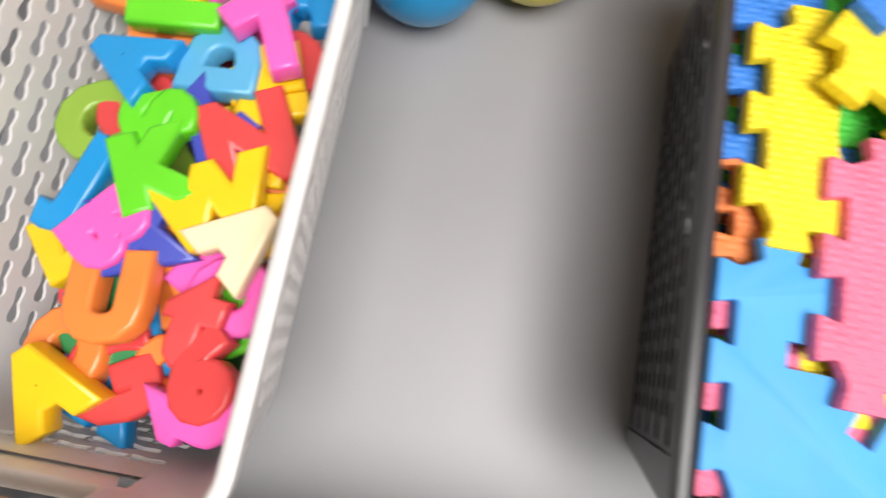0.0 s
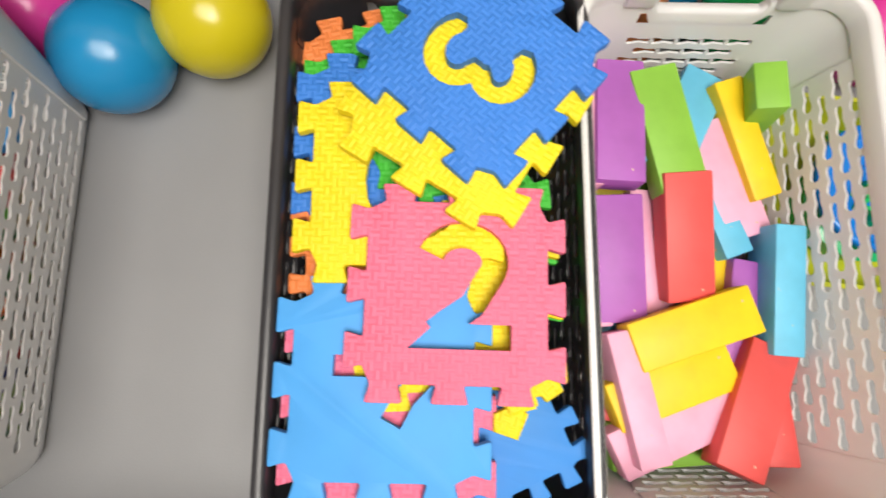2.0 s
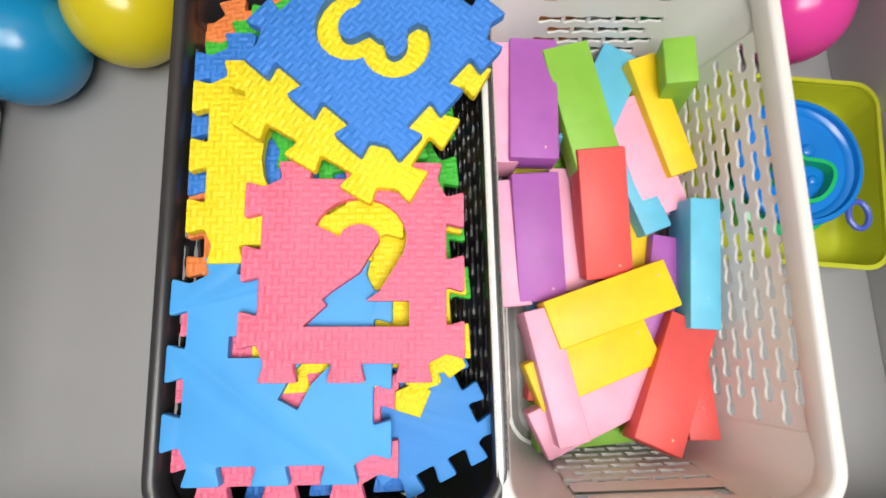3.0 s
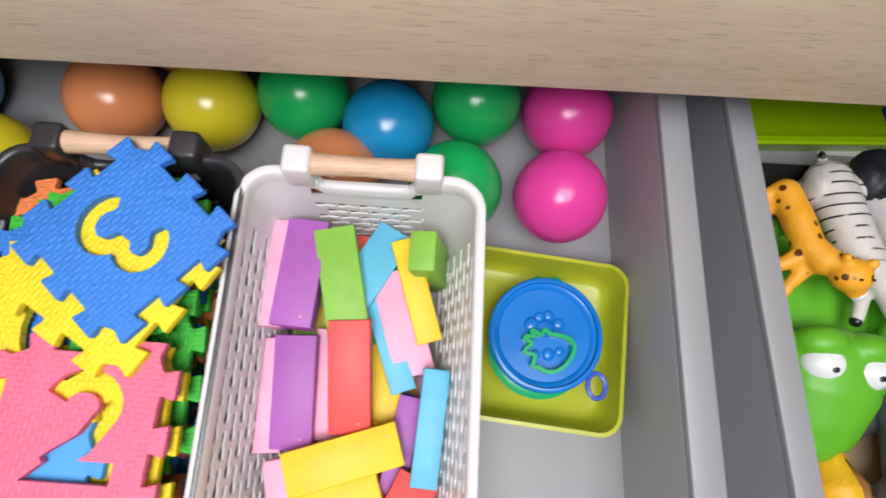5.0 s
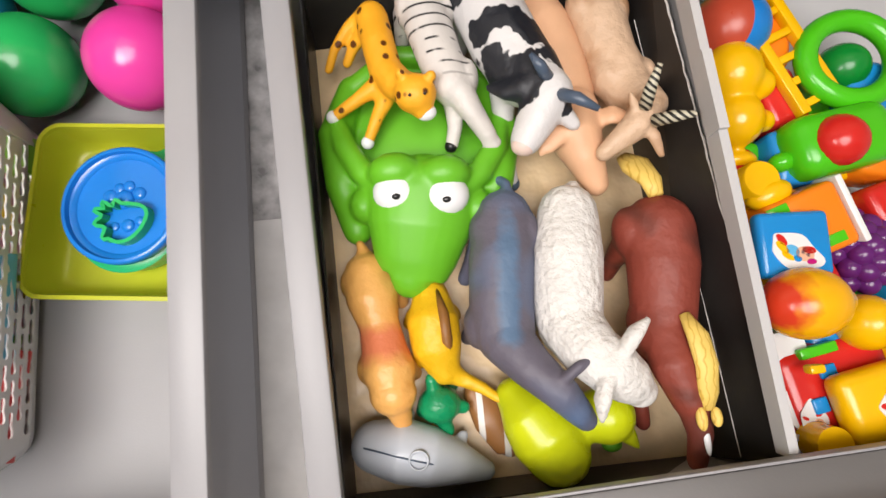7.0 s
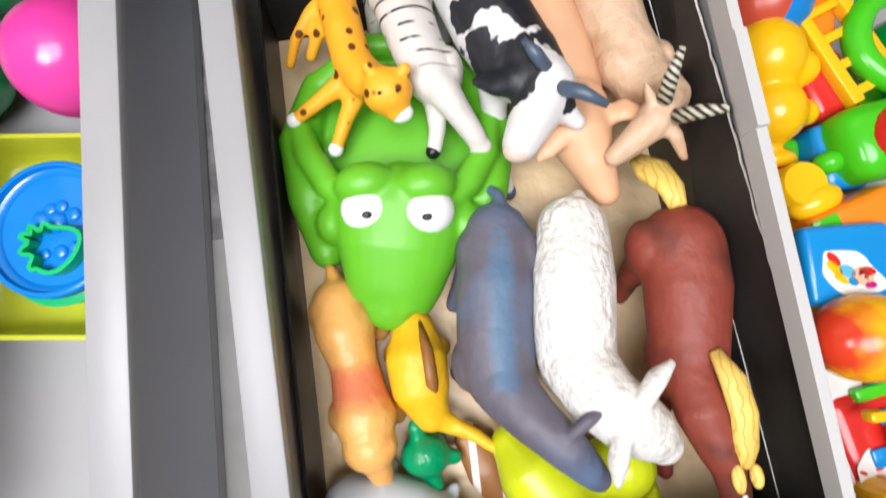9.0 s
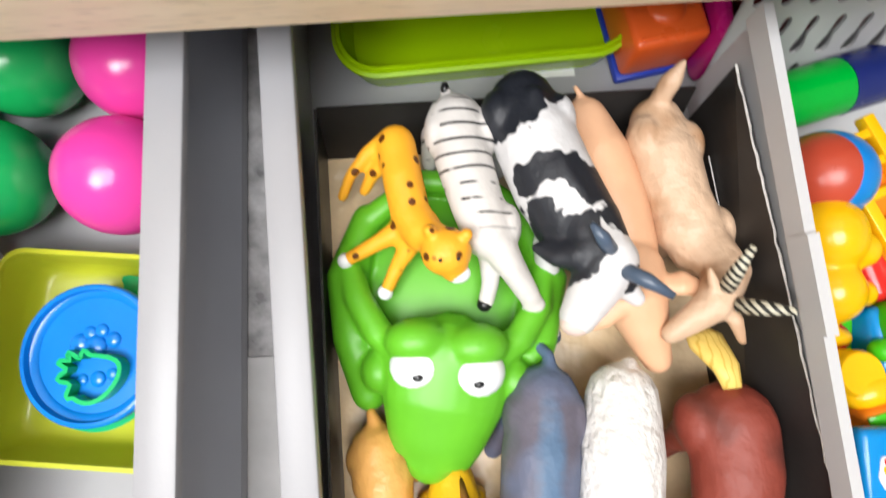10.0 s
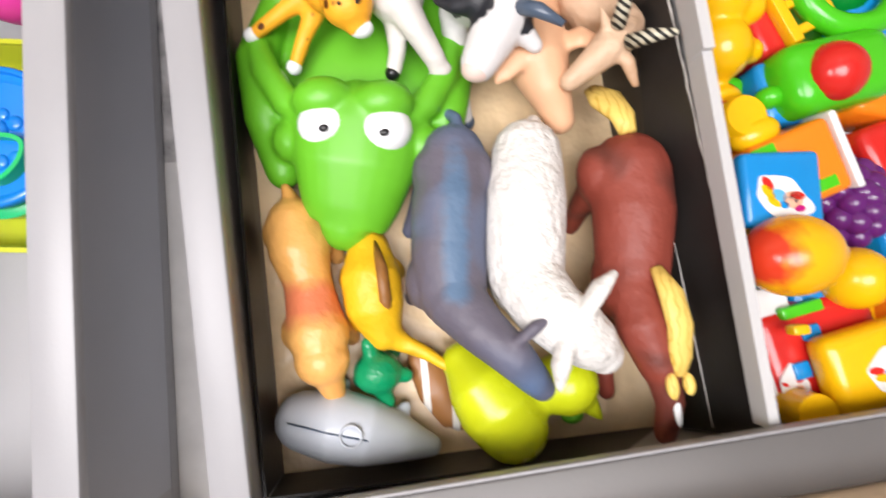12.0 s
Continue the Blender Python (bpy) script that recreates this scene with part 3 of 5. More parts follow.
# ---- plastic letters in the other white basket ----
LETTER = {
    "blue": (0.01, 0.27, 0.62), "green": (0.12, 0.60, 0.02), "yellow": (0.85, 0.55, 0.01), "pink": (0.85, 0.12, 0.48), "red": (0.66, 0.06, 0.06),
    "orange": (0.85, 0.24, 0.05), "cream": (0.85, 0.70, 0.45), "dark blue": (0.05, 0.07, 0.42), "dark green": (0.03, 0.22, 0.07), "sky blue": (0.10, 0.40, 0.66), "olive": (0.25, 0.42, 0.05),
}
LETTER = {k: mat(k.replace(" ", "_") + "_letter_plastic", v, 0.3, 300, 0.04, 0.05, 30) for k, v in LETTER.items()}
LETTERS = (
    ("I", "orange", -0.570, 0.195, 0.058, 85, 1.00),
    ("I", "yellow", -0.553, 0.198, 0.062, 75, 1.00),
    ("H", "dark green", -0.543, 0.205, 0.056, 20, 1.00),
    ("I", "green", -0.545, 0.186, 0.068, 96, 1.25),
    ("A", "blue", -0.557, 0.165, 0.068, 70, 1.00),
    ("D", "orange", -0.552, 0.179, 0.056, 20, 1.00),
    ("D", "sky blue", -0.525, 0.173, 0.063, 90, 1.15),
    ("Z", "pink", -0.523, 0.202, 0.062, 50, 1.00),
    ("7", "pink", -0.502, 0.184, 0.072, 48, 1.30),
    ("M", "blue", -0.495, 0.208, 0.056, 10, 1.00),
    ("O", "red", -0.494, 0.180, 0.054, 20, 1.00),
    ("E", "yellow", -0.501, 0.168, 0.062, 20, 1.10),
    ("C", "olive", -0.570, 0.143, 0.056, 15, 1.25),
    ("O", "red", -0.555, 0.151, 0.056, 30, 1.15),
    ("S", "green", -0.540, 0.145, 0.068, -70, 1.00),
    ("Z", "dark blue", -0.525, 0.144, 0.064, 60, 1.10),
    ("N", "red", -0.507, 0.142, 0.066, 25, 1.30),
    ("L", "yellow", -0.495, 0.143, 0.062, 0, 1.15),
    ("T", "green", -0.493, 0.155, 0.052, 10, 0.80),
    ("K", "green", -0.533, 0.126, 0.071, 28, 1.10),
    ("W", "yellow", -0.513, 0.116, 0.071, 25, 1.10),
    ("J", "blue", -0.564, 0.117, 0.066, -20, 1.15),
    ("6", "yellow", -0.559, 0.119, 0.056, 0, 1.00),
    ("B", "pink", -0.544, 0.102, 0.072, -40, 1.10),
    ("X", "dark blue", -0.535, 0.103, 0.070, 20, 0.95),
    ("V", "orange", -0.522, 0.098, 0.060, 10, 1.30),
    ("H", "orange", -0.498, 0.124, 0.056, 30, 1.00),
    ("A", "cream", -0.490, 0.105, 0.074, -40, 0.95),
    ("P", "pink", -0.510, 0.096, 0.062, -30, 1.10),
    ("O", "pink", -0.489, 0.085, 0.066, 0, 1.00),
    ("U", "orange", -0.539, 0.079, 0.072, 6, 1.15),
    ("H", "dark green", -0.546, 0.083, 0.060, 90, 1.00),
    ("t", "red", -0.509, 0.076, 0.072, -8, 1.35),
    ("J", "green", -0.503, 0.082, 0.060, 20, 1.00),
    ("6", "red", -0.492, 0.060, 0.073, 12, 1.15),
    ("S", "dark green", -0.544, 0.065, 0.060, 80, 1.00),
    ("C", "orange", -0.554, 0.061, 0.062, -85, 1.05),
    ("G", "red", -0.537, 0.053, 0.062, 30, 1.25),
    ("Q", "orange", -0.518, 0.056, 0.060, 0, 0.85),
    ("A", "yellow", -0.553, 0.048, 0.070, 40, 1.00),
    ("R", "blue", -0.535, 0.045, 0.056, -20, 1.00),
    ("t", "pink", -0.505, 0.045, 0.072, 75, 1.30),
    ("I", "sky blue", -0.499, 0.031, 0.056, 85, 1.00),
    ("I", "blue", -0.525, 0.032, 0.056, 80, 1.00),
    ("Y", "blue", -0.529, 0.066, 0.056, 60, 1.00),
    ("D", "yellow", -0.567, 0.097, 0.056, 40, 0.90),
    ("2", "yellow", -0.514, 0.164, 0.060, 30, 0.70),
    ("F", "yellow", -0.522, 0.143, 0.058, 30, 0.80),
    ("8", "orange", -0.532, 0.083, 0.054, 20, 1.00),
    ("X", "yellow", -0.502, 0.112, 0.060, 10, 0.80),
)
rnd = random.Random(4)
extra = []
names = list(LETTER)
for k in range(64):
    z = 0.012 + 0.008 * (k // 14)
    extra.append((rnd.choice("ABCDEFGHJKLMNPRSTUVXYZ2345"), rnd.choice(names), -0.540 + rnd.uniform(-0.034, 0.034), 0.145 + rnd.uniform(-0.082, 0.082), z, rnd.uniform(0, 360), 1.0))
cache = {}
for k, (ch, colour, x, y, z, turn, big) in enumerate(tuple(LETTERS) + tuple(extra)):
    key = (ch, colour, big)
    if key not in cache:
        me = glyph(ch, 0.0315 * big, 0.0070, 0.0014, 3, 0.0020)
        me.materials.append(LETTER[colour])
        cache[key] = smooth(me, 50)
    ob = new("plastic_letter", cache[key])
    room = 0.0390 + 0.23 * (z - 0.006) - (0.0155 if k < len(LETTERS) else 0.0185) * max(1.0, big)
    x, y = max(-0.5385 - room, min(-0.5385 + room, x)), max(0.046, min(0.232, y))
    ob.matrix_world = pose(x, y, z, rnd.uniform(-7, 7), rnd.uniform(-7, 7), turn)
    tagged(ob, "%s moulded plastic letter %s in a heap of letters" % (colour, ch), "letter", "plastic letters")

# ---- lime tray with dough cutters ----
LIME = mat("lime_plastic", (0.43, 0.46, 0.025), 0.3, 300, 0.03, 0.06, 20)
CUTBLUE = mat("blue_cutter_plastic", (0.006, 0.18, 0.60), 0.22, 300, 0.03, 0.06, 30)
CUTGREEN = mat("green_cutter_plastic", (0.01, 0.38, 0.14), 0.25, 300, 0.03, 0.06, 30)
CUTINDIGO = mat("indigo_cutter_plastic", (0.06, 0.10, 0.48), 0.25, 300, 0.03, 0.06, 30)
tray = thing("shallow_tray", "shallow lime green plastic tray with sloping sides", "tray", pose(-0.0525, 0.1775, 0.0004, 0, 0, -6.5))
A, B = 0.0560, 0.0540
ring = lambda a, b, r, z: [(x, y, z) for x, y in rounded(a, b, r, 8)]
part("rim", loft([ring(A - 0.0016, B - 0.0016, 0.013, 0.0262), ring(A, B, 0.014, 0.0272), ring(A, B, 0.014, 0.0285), ring(A - 0.0025, B - 0.0025, 0.012, 0.0287), ring(A - 0.0026, B - 0.0026, 0.012, 0.0262), ring(A - 0.0016, B - 0.0016, 0.013, 0.0262)], True, False, False), LIME, tray, "", 35)
part("tray_body", loft([ring(A - 0.006, B - 0.006, 0.012, 0.0), ring(A - 0.0015, B - 0.0015, 0.013, 0.0260), ring(A - 0.0027, B - 0.0027, 0.012, 0.0260), ring(A - 0.0045, B - 0.0045, 0.012, 0.012), ring(A - 0.0065, B - 0.0065, 0.012, 0.004), ring(A - 0.010, B - 0.010, 0.012, 0.0016)]), LIME, tray, "", 60)
cut = thing("dough_cutter_plate", "round blue plastic dough plate with embossed shapes and a ring tab", "dough cutter", pose(-0.0485, 0.1790, 0.0255))
RR = 0.0355
prof = [(RR - 0.004, 0.0), (RR, 0.004), (RR, 0.0085), (RR - 0.001, 0.0095), (RR - 0.0028, 0.0095), (RR - 0.0035, 0.0065), (RR - 0.006, 0.0055), (RR - 0.0068, 0.0042), (0.004, 0.0046)]
part("plate", loft([[(r * math.cos(2 * math.pi * k / 56), r * math.sin(2 * math.pi * k / 56), z) for k in range(56)] for r, z in prof]), CUTBLUE, cut, "", 50)


def ringtube(pts, r, n=8):
    pts = [Vector(p) for p in pts]
    rings = []
    for i, p in enumerate(pts):
        d = (pts[(i + 1) % len(pts)] - pts[i - 1]).normalized()
        x = d.cross(Vector((0, 0, 1))).normalized()
        rings.append([p + x * r * math.cos(2 * math.pi * k / n) + Vector((0, 0, 1)) * r * math.sin(2 * math.pi * k / n) for k in range(n)])
    rings.append(rings[0])
    return loft(rings, True, False, False)


part("ring_tab", ringtube([(0.0275 + 0.0075 * math.cos(q) * 0.75 + 0.004, -0.0300 + 0.0075 * math.sin(q), 0.004) for q in [2 * math.pi * k / 24 for k in range(24)]], 0.0016), CUTINDIGO, cut, "indigo ring tab")
for x, y, r in ((-0.008, 0.006, 0.005), (-0.003, 0.011, 0.0035), (0.003, 0.012, 0.0035), (0.009, 0.007, 0.004), (0.0, 0.004, 0.006), (0.002, -0.012, 0.004), (-0.006, -0.012, 0.003), (0.009, -0.010, 0.003)):
    s = ball(r, 16, 10)
    bmesh.ops.scale(s, vec=(1, 1, 0.5), verts=s.verts)
    bmesh.ops.translate(s, vec=(x, y, 0.0045), verts=s.verts)
    part("embossed_shape", s, CUTBLUE, cut)
under = part("dough_cutter", loft([[(r * math.cos(2 * math.pi * k / 48), r * math.sin(2 * math.pi * k / 48), z) for k in range(48)] for r, z in ((0.026, 0), (0.029, 0.002), (0.0325, 0.021), (0.028, 0.0235))]), CUTGREEN, None, "", 45)
under.matrix_world = pose(-0.0510, 0.1725, 0.0019)
tagged(under, "round green plastic dough cutter base under a blue plate", "dough cutter")


def outline_wall(pts, h, t=0.0011):
    """A thin standing wall along a closed outline, as on a pastry cutter."""
    pts = [Vector((x, y, 0)) for x, y in pts]
    rings = []
    for i, p in enumerate(pts):
        d = (pts[(i + 1) % len(pts)] - pts[i - 1]).normalized()
        x = d.cross(Vector((0, 0, 1))) * t
        rings.append([p - x, p + x, p + x + Vector((0, 0, h)), p - x + Vector((0, 0, h))])
    rings.append(rings[0])
    return loft(rings, True, False, False)


pts = []
for k in range(60):
    q = 2 * math.pi * k / 60
    r = 0.0115 + (0.0022 * math.sin(q * 11) if 1.7 < q < 4.2 else 0)
    pts.append((1.25 * r * math.cos(q), r * math.sin(q) + 0.0025 * math.cos(q * 2)))
o = part("dough_cutter", outline_wall(pts, 0.007), mat("bright_green_cutter", (0.01, 0.42, 0.12), 0.25, 300, 0.03), None, "", 40)
o.matrix_world = pose(-0.0465, 0.1700, 0.0300, 0, 0, -8)
tagged(o, "small green plastic cutter with a toothed outline", "dough cutter")
o = part("dough_cutter", prism([(0.013 * math.cos(q) * (1 + 0.16 * math.cos(5 * q)), 0.008 * math.sin(q) * (1 + 0.16 * math.cos(5 * q))) for q in [2 * math.pi * k / 50 for k in range(50)]], 0, 0.006, 0.001), CUTGREEN, None, "", 40)
o.matrix_world = pose(-0.0385, 0.2135, 0.0022, 0, 0, -10)
tagged(o, "green flower-shaped plastic cutter beside the round base", "dough cutter")

# ---- black box of toy animals in the second drawer ----
CARD = mat("black_card", (0.019, 0.017, 0.016), 0.38, 260, 0.1, 0.3, 25)
CARDEDGE = mat("torn_card_edge", (0.6, 0.58, 0.55), 0.8, 900, 0.3, 0.2, 200)
GOLD = mat("gold_beige_paper", (0.76, 0.57, 0.34), 0.34, 45, 0.9, 0.25, 22)
GOLD.node_tree.nodes["Bump"].inputs["Distance"].default_value = 0.004


def plate(a, b, c, d, t):
    """A thin four-cornered board with the thickness t, from its four corners."""
    p = [Vector(v) for v in (a, b, c, d)]
    n = (p[1] - p[0]).cross(p[3] - p[0]).normalized() * t
    return loft([[v for v in p], [v + n for v in p]])


bx = thing("cardboard_box", "open black cardboard box lined with gold paper, torn along its flap", "box")
FL, FR, NR, NL = (0.0650, 0.2835), (0.2645, 0.2835), (0.2760, 0.000), (0.0725, -0.003)
part("lining", plate((*NL, 0.0012), (*NR, 0.0012), (*FR, 0.0012), (*FL, 0.0012), 0.0012), GOLD, bx, "crumpled gold beige paper")
part("box_wall", plate((FL[0], FL[1], 0.0008), (FR[0], FR[1], 0.0008), (FR[0] + 0.002, 0.3000, 0.036), (0.0670, 0.3000, 0.036), -0.0014), CARD, bx)
part("box_wall", plate((FL[0], FL[1], 0.0008), (NL[0], NL[1], 0.0008), (NL[0] + 0.0006, NL[1] - 0.001, 0.036), (0.0670, 0.3000, 0.036), 0.0014), CARD, bx)
part("box_wall", plate((NL[0], NL[1], 0.0008), (NR[0], NR[1], 0.0008), (NR[0] + 0.002, NR[1] - 0.001, 0.034), (NL[0] + 0.0006, NL[1] - 0.001, 0.034), 0.0014), CARD, bx)
w = part("box_flap", plate((FR[0], FR[1], 0.0008), (NR[0], NR[1], 0.0008), (0.2945, 0.006, 0.064), (0.2700, 0.2965, 0.066), -0.0014), CARD, bx)
rnd = random.Random(8)
pts = []
for k in range(60):
    f = k / 59
    pts.append(Vector((0.2703 + 0.0245 * f + rnd.uniform(-0.0003, 0.0003), 0.2965 - 0.2905 * f, 0.0665 - 0.002 * f + rnd.uniform(-0.0004, 0.0006))))
part("torn_edge", tube(pts, [0.0004 + rnd.uniform(0, 0.0004) for _ in pts], 5), CARDEDGE, w, "torn white card edge")
part("crease", tube([(0.2672, 0.262, 0.038), (0.2755, 0.15, 0.038), (0.2850, 0.006, 0.038)], [0.0003] * 3, 5), CARDEDGE, w)


def figure(name, label, limbs, material, extras=(), voxel=0.0014, category="toy animal", soft=9):
    """A moulded figure: limbs and lumps fused into one skin, with small details joined on."""
    bm = bmesh.new()
    for pts, radii in limbs:
        if len(pts) == 1:
            s = ball(1.0, 20, 12)
            r = radii[0] if isinstance(radii[0], tuple) else (radii[0],) * 3
            bmesh.ops.scale(s, vec=r, verts=s.verts)
            bmesh.ops.translate(s, vec=pts[0], verts=s.verts)
            join(bm, s)
        else:
            join(bm, tube(pts, radii, 26))
            for p, r in ((pts[0], radii[0]), (pts[-1], radii[-1])):
                s = ball(min(r) if isinstance(r, tuple) else r, 14, 8)
                bmesh.ops.translate(s, vec=p, verts=s.verts)
                join(bm, s)
    bmesh.ops.recalc_face_normals(bm, faces=bm.faces[:])
    me = bpy.data.meshes.new(name)
    bm.to_mesh(me)
    bm.free()
    ob = new(name, me)
    md = ob.modifiers.new("skin", "REMESH")
    md.mode, md.voxel_size = "VOXEL", voxel
    sm = ob.modifiers.new("soft", "SMOOTH")
    sm.factor, sm.iterations = 0.5, soft
    skin = bpy.data.meshes.new_from_object(ob.evaluated_get(bpy.context.evaluated_depsgraph_get()))
    bpy.data.objects.remove(ob)
    bm = bmesh.new()
    bm.from_mesh(skin)
    mats = [material]
    for b2, m2 in extras:
        if m2 not in mats:
            mats.append(m2)
        for f in b2.faces:
            f.material_index = mats.index(m2)
        bmesh.ops.recalc_face_normals(b2, faces=b2.faces[:])
        join(bm, b2)
    co = [v.co for v in bm.verts]
    base = Vector((sum(c.x for c in co) / len(co), sum(c.y for c in co) / len(co), min(c.z for c in co)))
    bmesh.ops.translate(bm, vec=-base, verts=bm.verts)
    me = bpy.data.meshes.new(name)
    bm.to_mesh(me)
    bm.free()
    me.shade_smooth()
    ob = link(name, me, mats)
    ob.location = base
    return tagged(ob, label, category, "toy animals in the box" if category == "toy animal" else "")


def blob(p, r):
    s = ball(1.0, 18, 12)
    bmesh.ops.scale(s, vec=r if isinstance(r, tuple) else (r, r, r), verts=s.verts)
    bmesh.ops.translate(s, vec=p, verts=s.verts)
    return s


def two_tone(name, base, mark, kind, scale, lo, hi, rough=0.52, axis="Y", bump=0.25, grain=220, distort=3.0):
    """A moulded plastic with painted marks: patches, stripes or spots."""
    m = mat(name, base, rough, grain, bump, 0.07, 45)
    n, l = m.node_tree.nodes, m.node_tree.links
    b = n["Principled BSDF"]
    src = b.inputs["Base Color"].links[0].from_socket
    c = n.new("ShaderNodeTexCoord")
    if kind == "stripes":
        t = n.new("ShaderNodeTexWave")
        t.bands_direction = axis
        t.inputs["Distortion"].default_value, t.inputs["Detail"].default_value, t.inputs["Detail Scale"].default_value = distort, 2, 1.2
    elif kind == "spots":
        t = n.new("ShaderNodeTexVoronoi")
    else:
        t = n.new("ShaderNodeTexNoise")
        t.inputs["Detail"].default_value, t.inputs["Distortion"].default_value = 1.0, 0.5
    t.inputs["Scale"].default_value = scale
    out = t.outputs["Distance"] if kind == "spots" else t.outputs["Fac"]
    l.new(c.outputs["Object"], t.inputs["Vector"])
    r = n.new("ShaderNodeMapRange")
    r.inputs["From Min"].default_value, r.inputs["From Max"].default_value = lo, hi
    l.new(out, r.inputs["Value"])
    mx = n.new("ShaderNodeMix")
    mx.data_type = "RGBA"
    mx.inputs[7].default_value = (*mark, 1)
    l.new(r.outputs["Result"], mx.inputs[0])
    l.new(src, mx.inputs[6])
    l.new(mx.outputs[2], b.inputs["Base Color"])
    return m


BLACKP = mat("black_paint", (0.01, 0.01, 0.012), 0.3, 300, 0.03)
EYEW = mat("white_eye_paint", (0.8, 0.82, 0.84), 0.2, 300, 0.0, 0.02)
CROC = mat("green_rubber", (0.12, 0.44, 0.018), 0.42, 300, 0.05, 0.1, 30)
LEO = two_tone("spotted_orange_plastic", (0.88, 0.40, 0.02), (0.10, 0.025, 0.0), "spots", 100, 0.26, 0.20)
TIGER = two_tone("striped_white_plastic", (0.62, 0.59, 0.56), (0.02, 0.02, 0.02), "stripes", 43, 0.90, 0.95, 0.5, "Y", 0.3, 220, 1.4)
COW = mat("black_patched_plastic", (0.65, 0.64, 0.64), 0.5, 500, 0.4, 0.05, 45)


def spots_of(m, spots, mark, wobble=0.022, scale=85.0, soft=0.0004):
    """Painted patches: soft-edged blotches round given spots, with a ragged outline."""
    n, l = m.node_tree.nodes, m.node_tree.links
    b = n["Principled BSDF"]
    src = b.inputs["Base Color"].links[0].from_socket
    geo, noise = n.new("ShaderNodeNewGeometry"), n.new("ShaderNodeTexNoise")
    noise.inputs["Scale"].default_value, noise.inputs["Detail"].default_value = scale, 2.0
    l.new(geo.outputs["Position"], noise.inputs["Vector"])
    low = None
    for x, y, z, r in spots:
        dist, less = n.new("ShaderNodeVectorMath"), n.new("ShaderNodeMath")
        dist.operation, less.operation = "DISTANCE", "SUBTRACT"
        dist.inputs[1].default_value, less.inputs[1].default_value = (x, y, z), r
        l.new(geo.outputs["Position"], dist.inputs[0])
        l.new(dist.outputs["Value"], less.inputs[0])
        if low is None:
            low = less.outputs[0]
        else:
            k = n.new("ShaderNodeMath")
            k.operation = "MINIMUM"
            l.new(low, k.inputs[0])
            l.new(less.outputs[0], k.inputs[1])
            low = k.outputs[0]
    add, rng, mx = n.new("ShaderNodeMath"), n.new("ShaderNodeMapRange"), n.new("ShaderNodeMix")
    add.operation, add.inputs[1].default_value = "MULTIPLY_ADD", wobble
    l.new(noise.outputs["Fac"], add.inputs[0])
    l.new(low, add.inputs[2])
    rng.inputs["From Min"].default_value, rng.inputs["From Max"].default_value = wobble / 2 + soft, wobble / 2 - soft
    l.new(add.outputs[0], rng.inputs["Value"])
    mx.data_type = "RGBA"
    mx.inputs[7].default_value = (*mark, 1)
    l.new(rng.outputs["Result"], mx.inputs[0])
    l.new(src, mx.inputs[6])
    l.new(mx.outputs[2], b.inputs["Base Color"])


spots_of(COW, ((0.168, 0.290, 0.060, 0.0185), (0.178, 0.300, 0.052, 0.0165), (0.162, 0.275, 0.056, 0.012), (0.172, 0.246, 0.064, 0.0095), (0.181, 0.2515, 0.071, 0.0085), (0.191, 0.2500, 0.072, 0.0085), (0.2005, 0.2420, 0.069, 0.0095),
               (0.207, 0.230, 0.064, 0.0125), (0.174, 0.234, 0.062, 0.0090), (0.187, 0.2200, 0.070, 0.0125), (0.172, 0.218, 0.060, 0.013), (0.183, 0.204, 0.064, 0.0085), (0.1830, 0.2220, 0.066, 0.0110), (0.1930, 0.2110, 0.070, 0.0105), (0.1765, 0.2090, 0.064, 0.0105), (0.2125, 0.200, 0.066, 0.006)), (0.012, 0.014, 0.02))
n_, l_ = TIGER.node_tree.nodes, TIGER.node_tree.links
wave_ = [k for k in n_ if k.type == "TEX_WAVE"][0]
wave_.inputs["Detail"].default_value, wave_.inputs["Distortion"].default_value = 0.0, 1.0
gate_, cut_, both_ = n_.new("ShaderNodeTexNoise"), n_.new("ShaderNodeMapRange"), n_.new("ShaderNodeMath")
gate_.inputs["Scale"].default_value = 3.5
cut_.inputs["From Min"].default_value, cut_.inputs["From Max"].default_value = 0.42, 0.48
both_.operation = "MULTIPLY"
mix_ = [k for k in n_ if k.type == "MIX"][-1]
old_ = mix_.inputs[0].links[0].from_socket
l_.new(gate_.outputs["Fac"], cut_.inputs["Value"])
l_.new(cut_.outputs["Result"], both_.inputs[0])
l_.new(old_, both_.inputs[1])
tcz_, axz_, far_, lim_ = n_.new("ShaderNodeTexCoord"), n_.new("ShaderNodeSeparateXYZ"), n_.new("ShaderNodeMapRange"), n_.new("ShaderNodeMath")
far_.inputs["From Min"].default_value, far_.inputs["From Max"].default_value = -0.022, -0.012
lim_.operation = "MULTIPLY"
l_.new(tcz_.outputs["Object"], axz_.inputs[0])
l_.new(axz_.outputs["Y"], far_.inputs["Value"])
l_.new(both_.outputs[0], lim_.inputs[0])
l_.new(far_.outputs["Result"], lim_.inputs[1])
l_.new(lim_.outputs[0], mix_.inputs[0])
PIG = mat("peach_plastic", (0.72, 0.42, 0.25), 0.45, 300, 0.2, 0.06, 40)
MUZZLE = mat("pale_pink_plastic", (0.70, 0.54, 0.48), 0.45, 300, 0.2, 0.06, 60)
GOAT = two_tone("tan_hide_plastic", (0.62, 0.43, 0.29), (0.40, 0.21, 0.10), "patches", 34, 0.5, 0.72, 0.5, "Y", 0.5, 260)
HORN = two_tone("ridged_horn_plastic", (0.55, 0.52, 0.40), (0.015, 0.015, 0.012), "stripes", 130, 0.45, 0.6, 0.5, "DIAGONAL", 0.4, 300, 2)
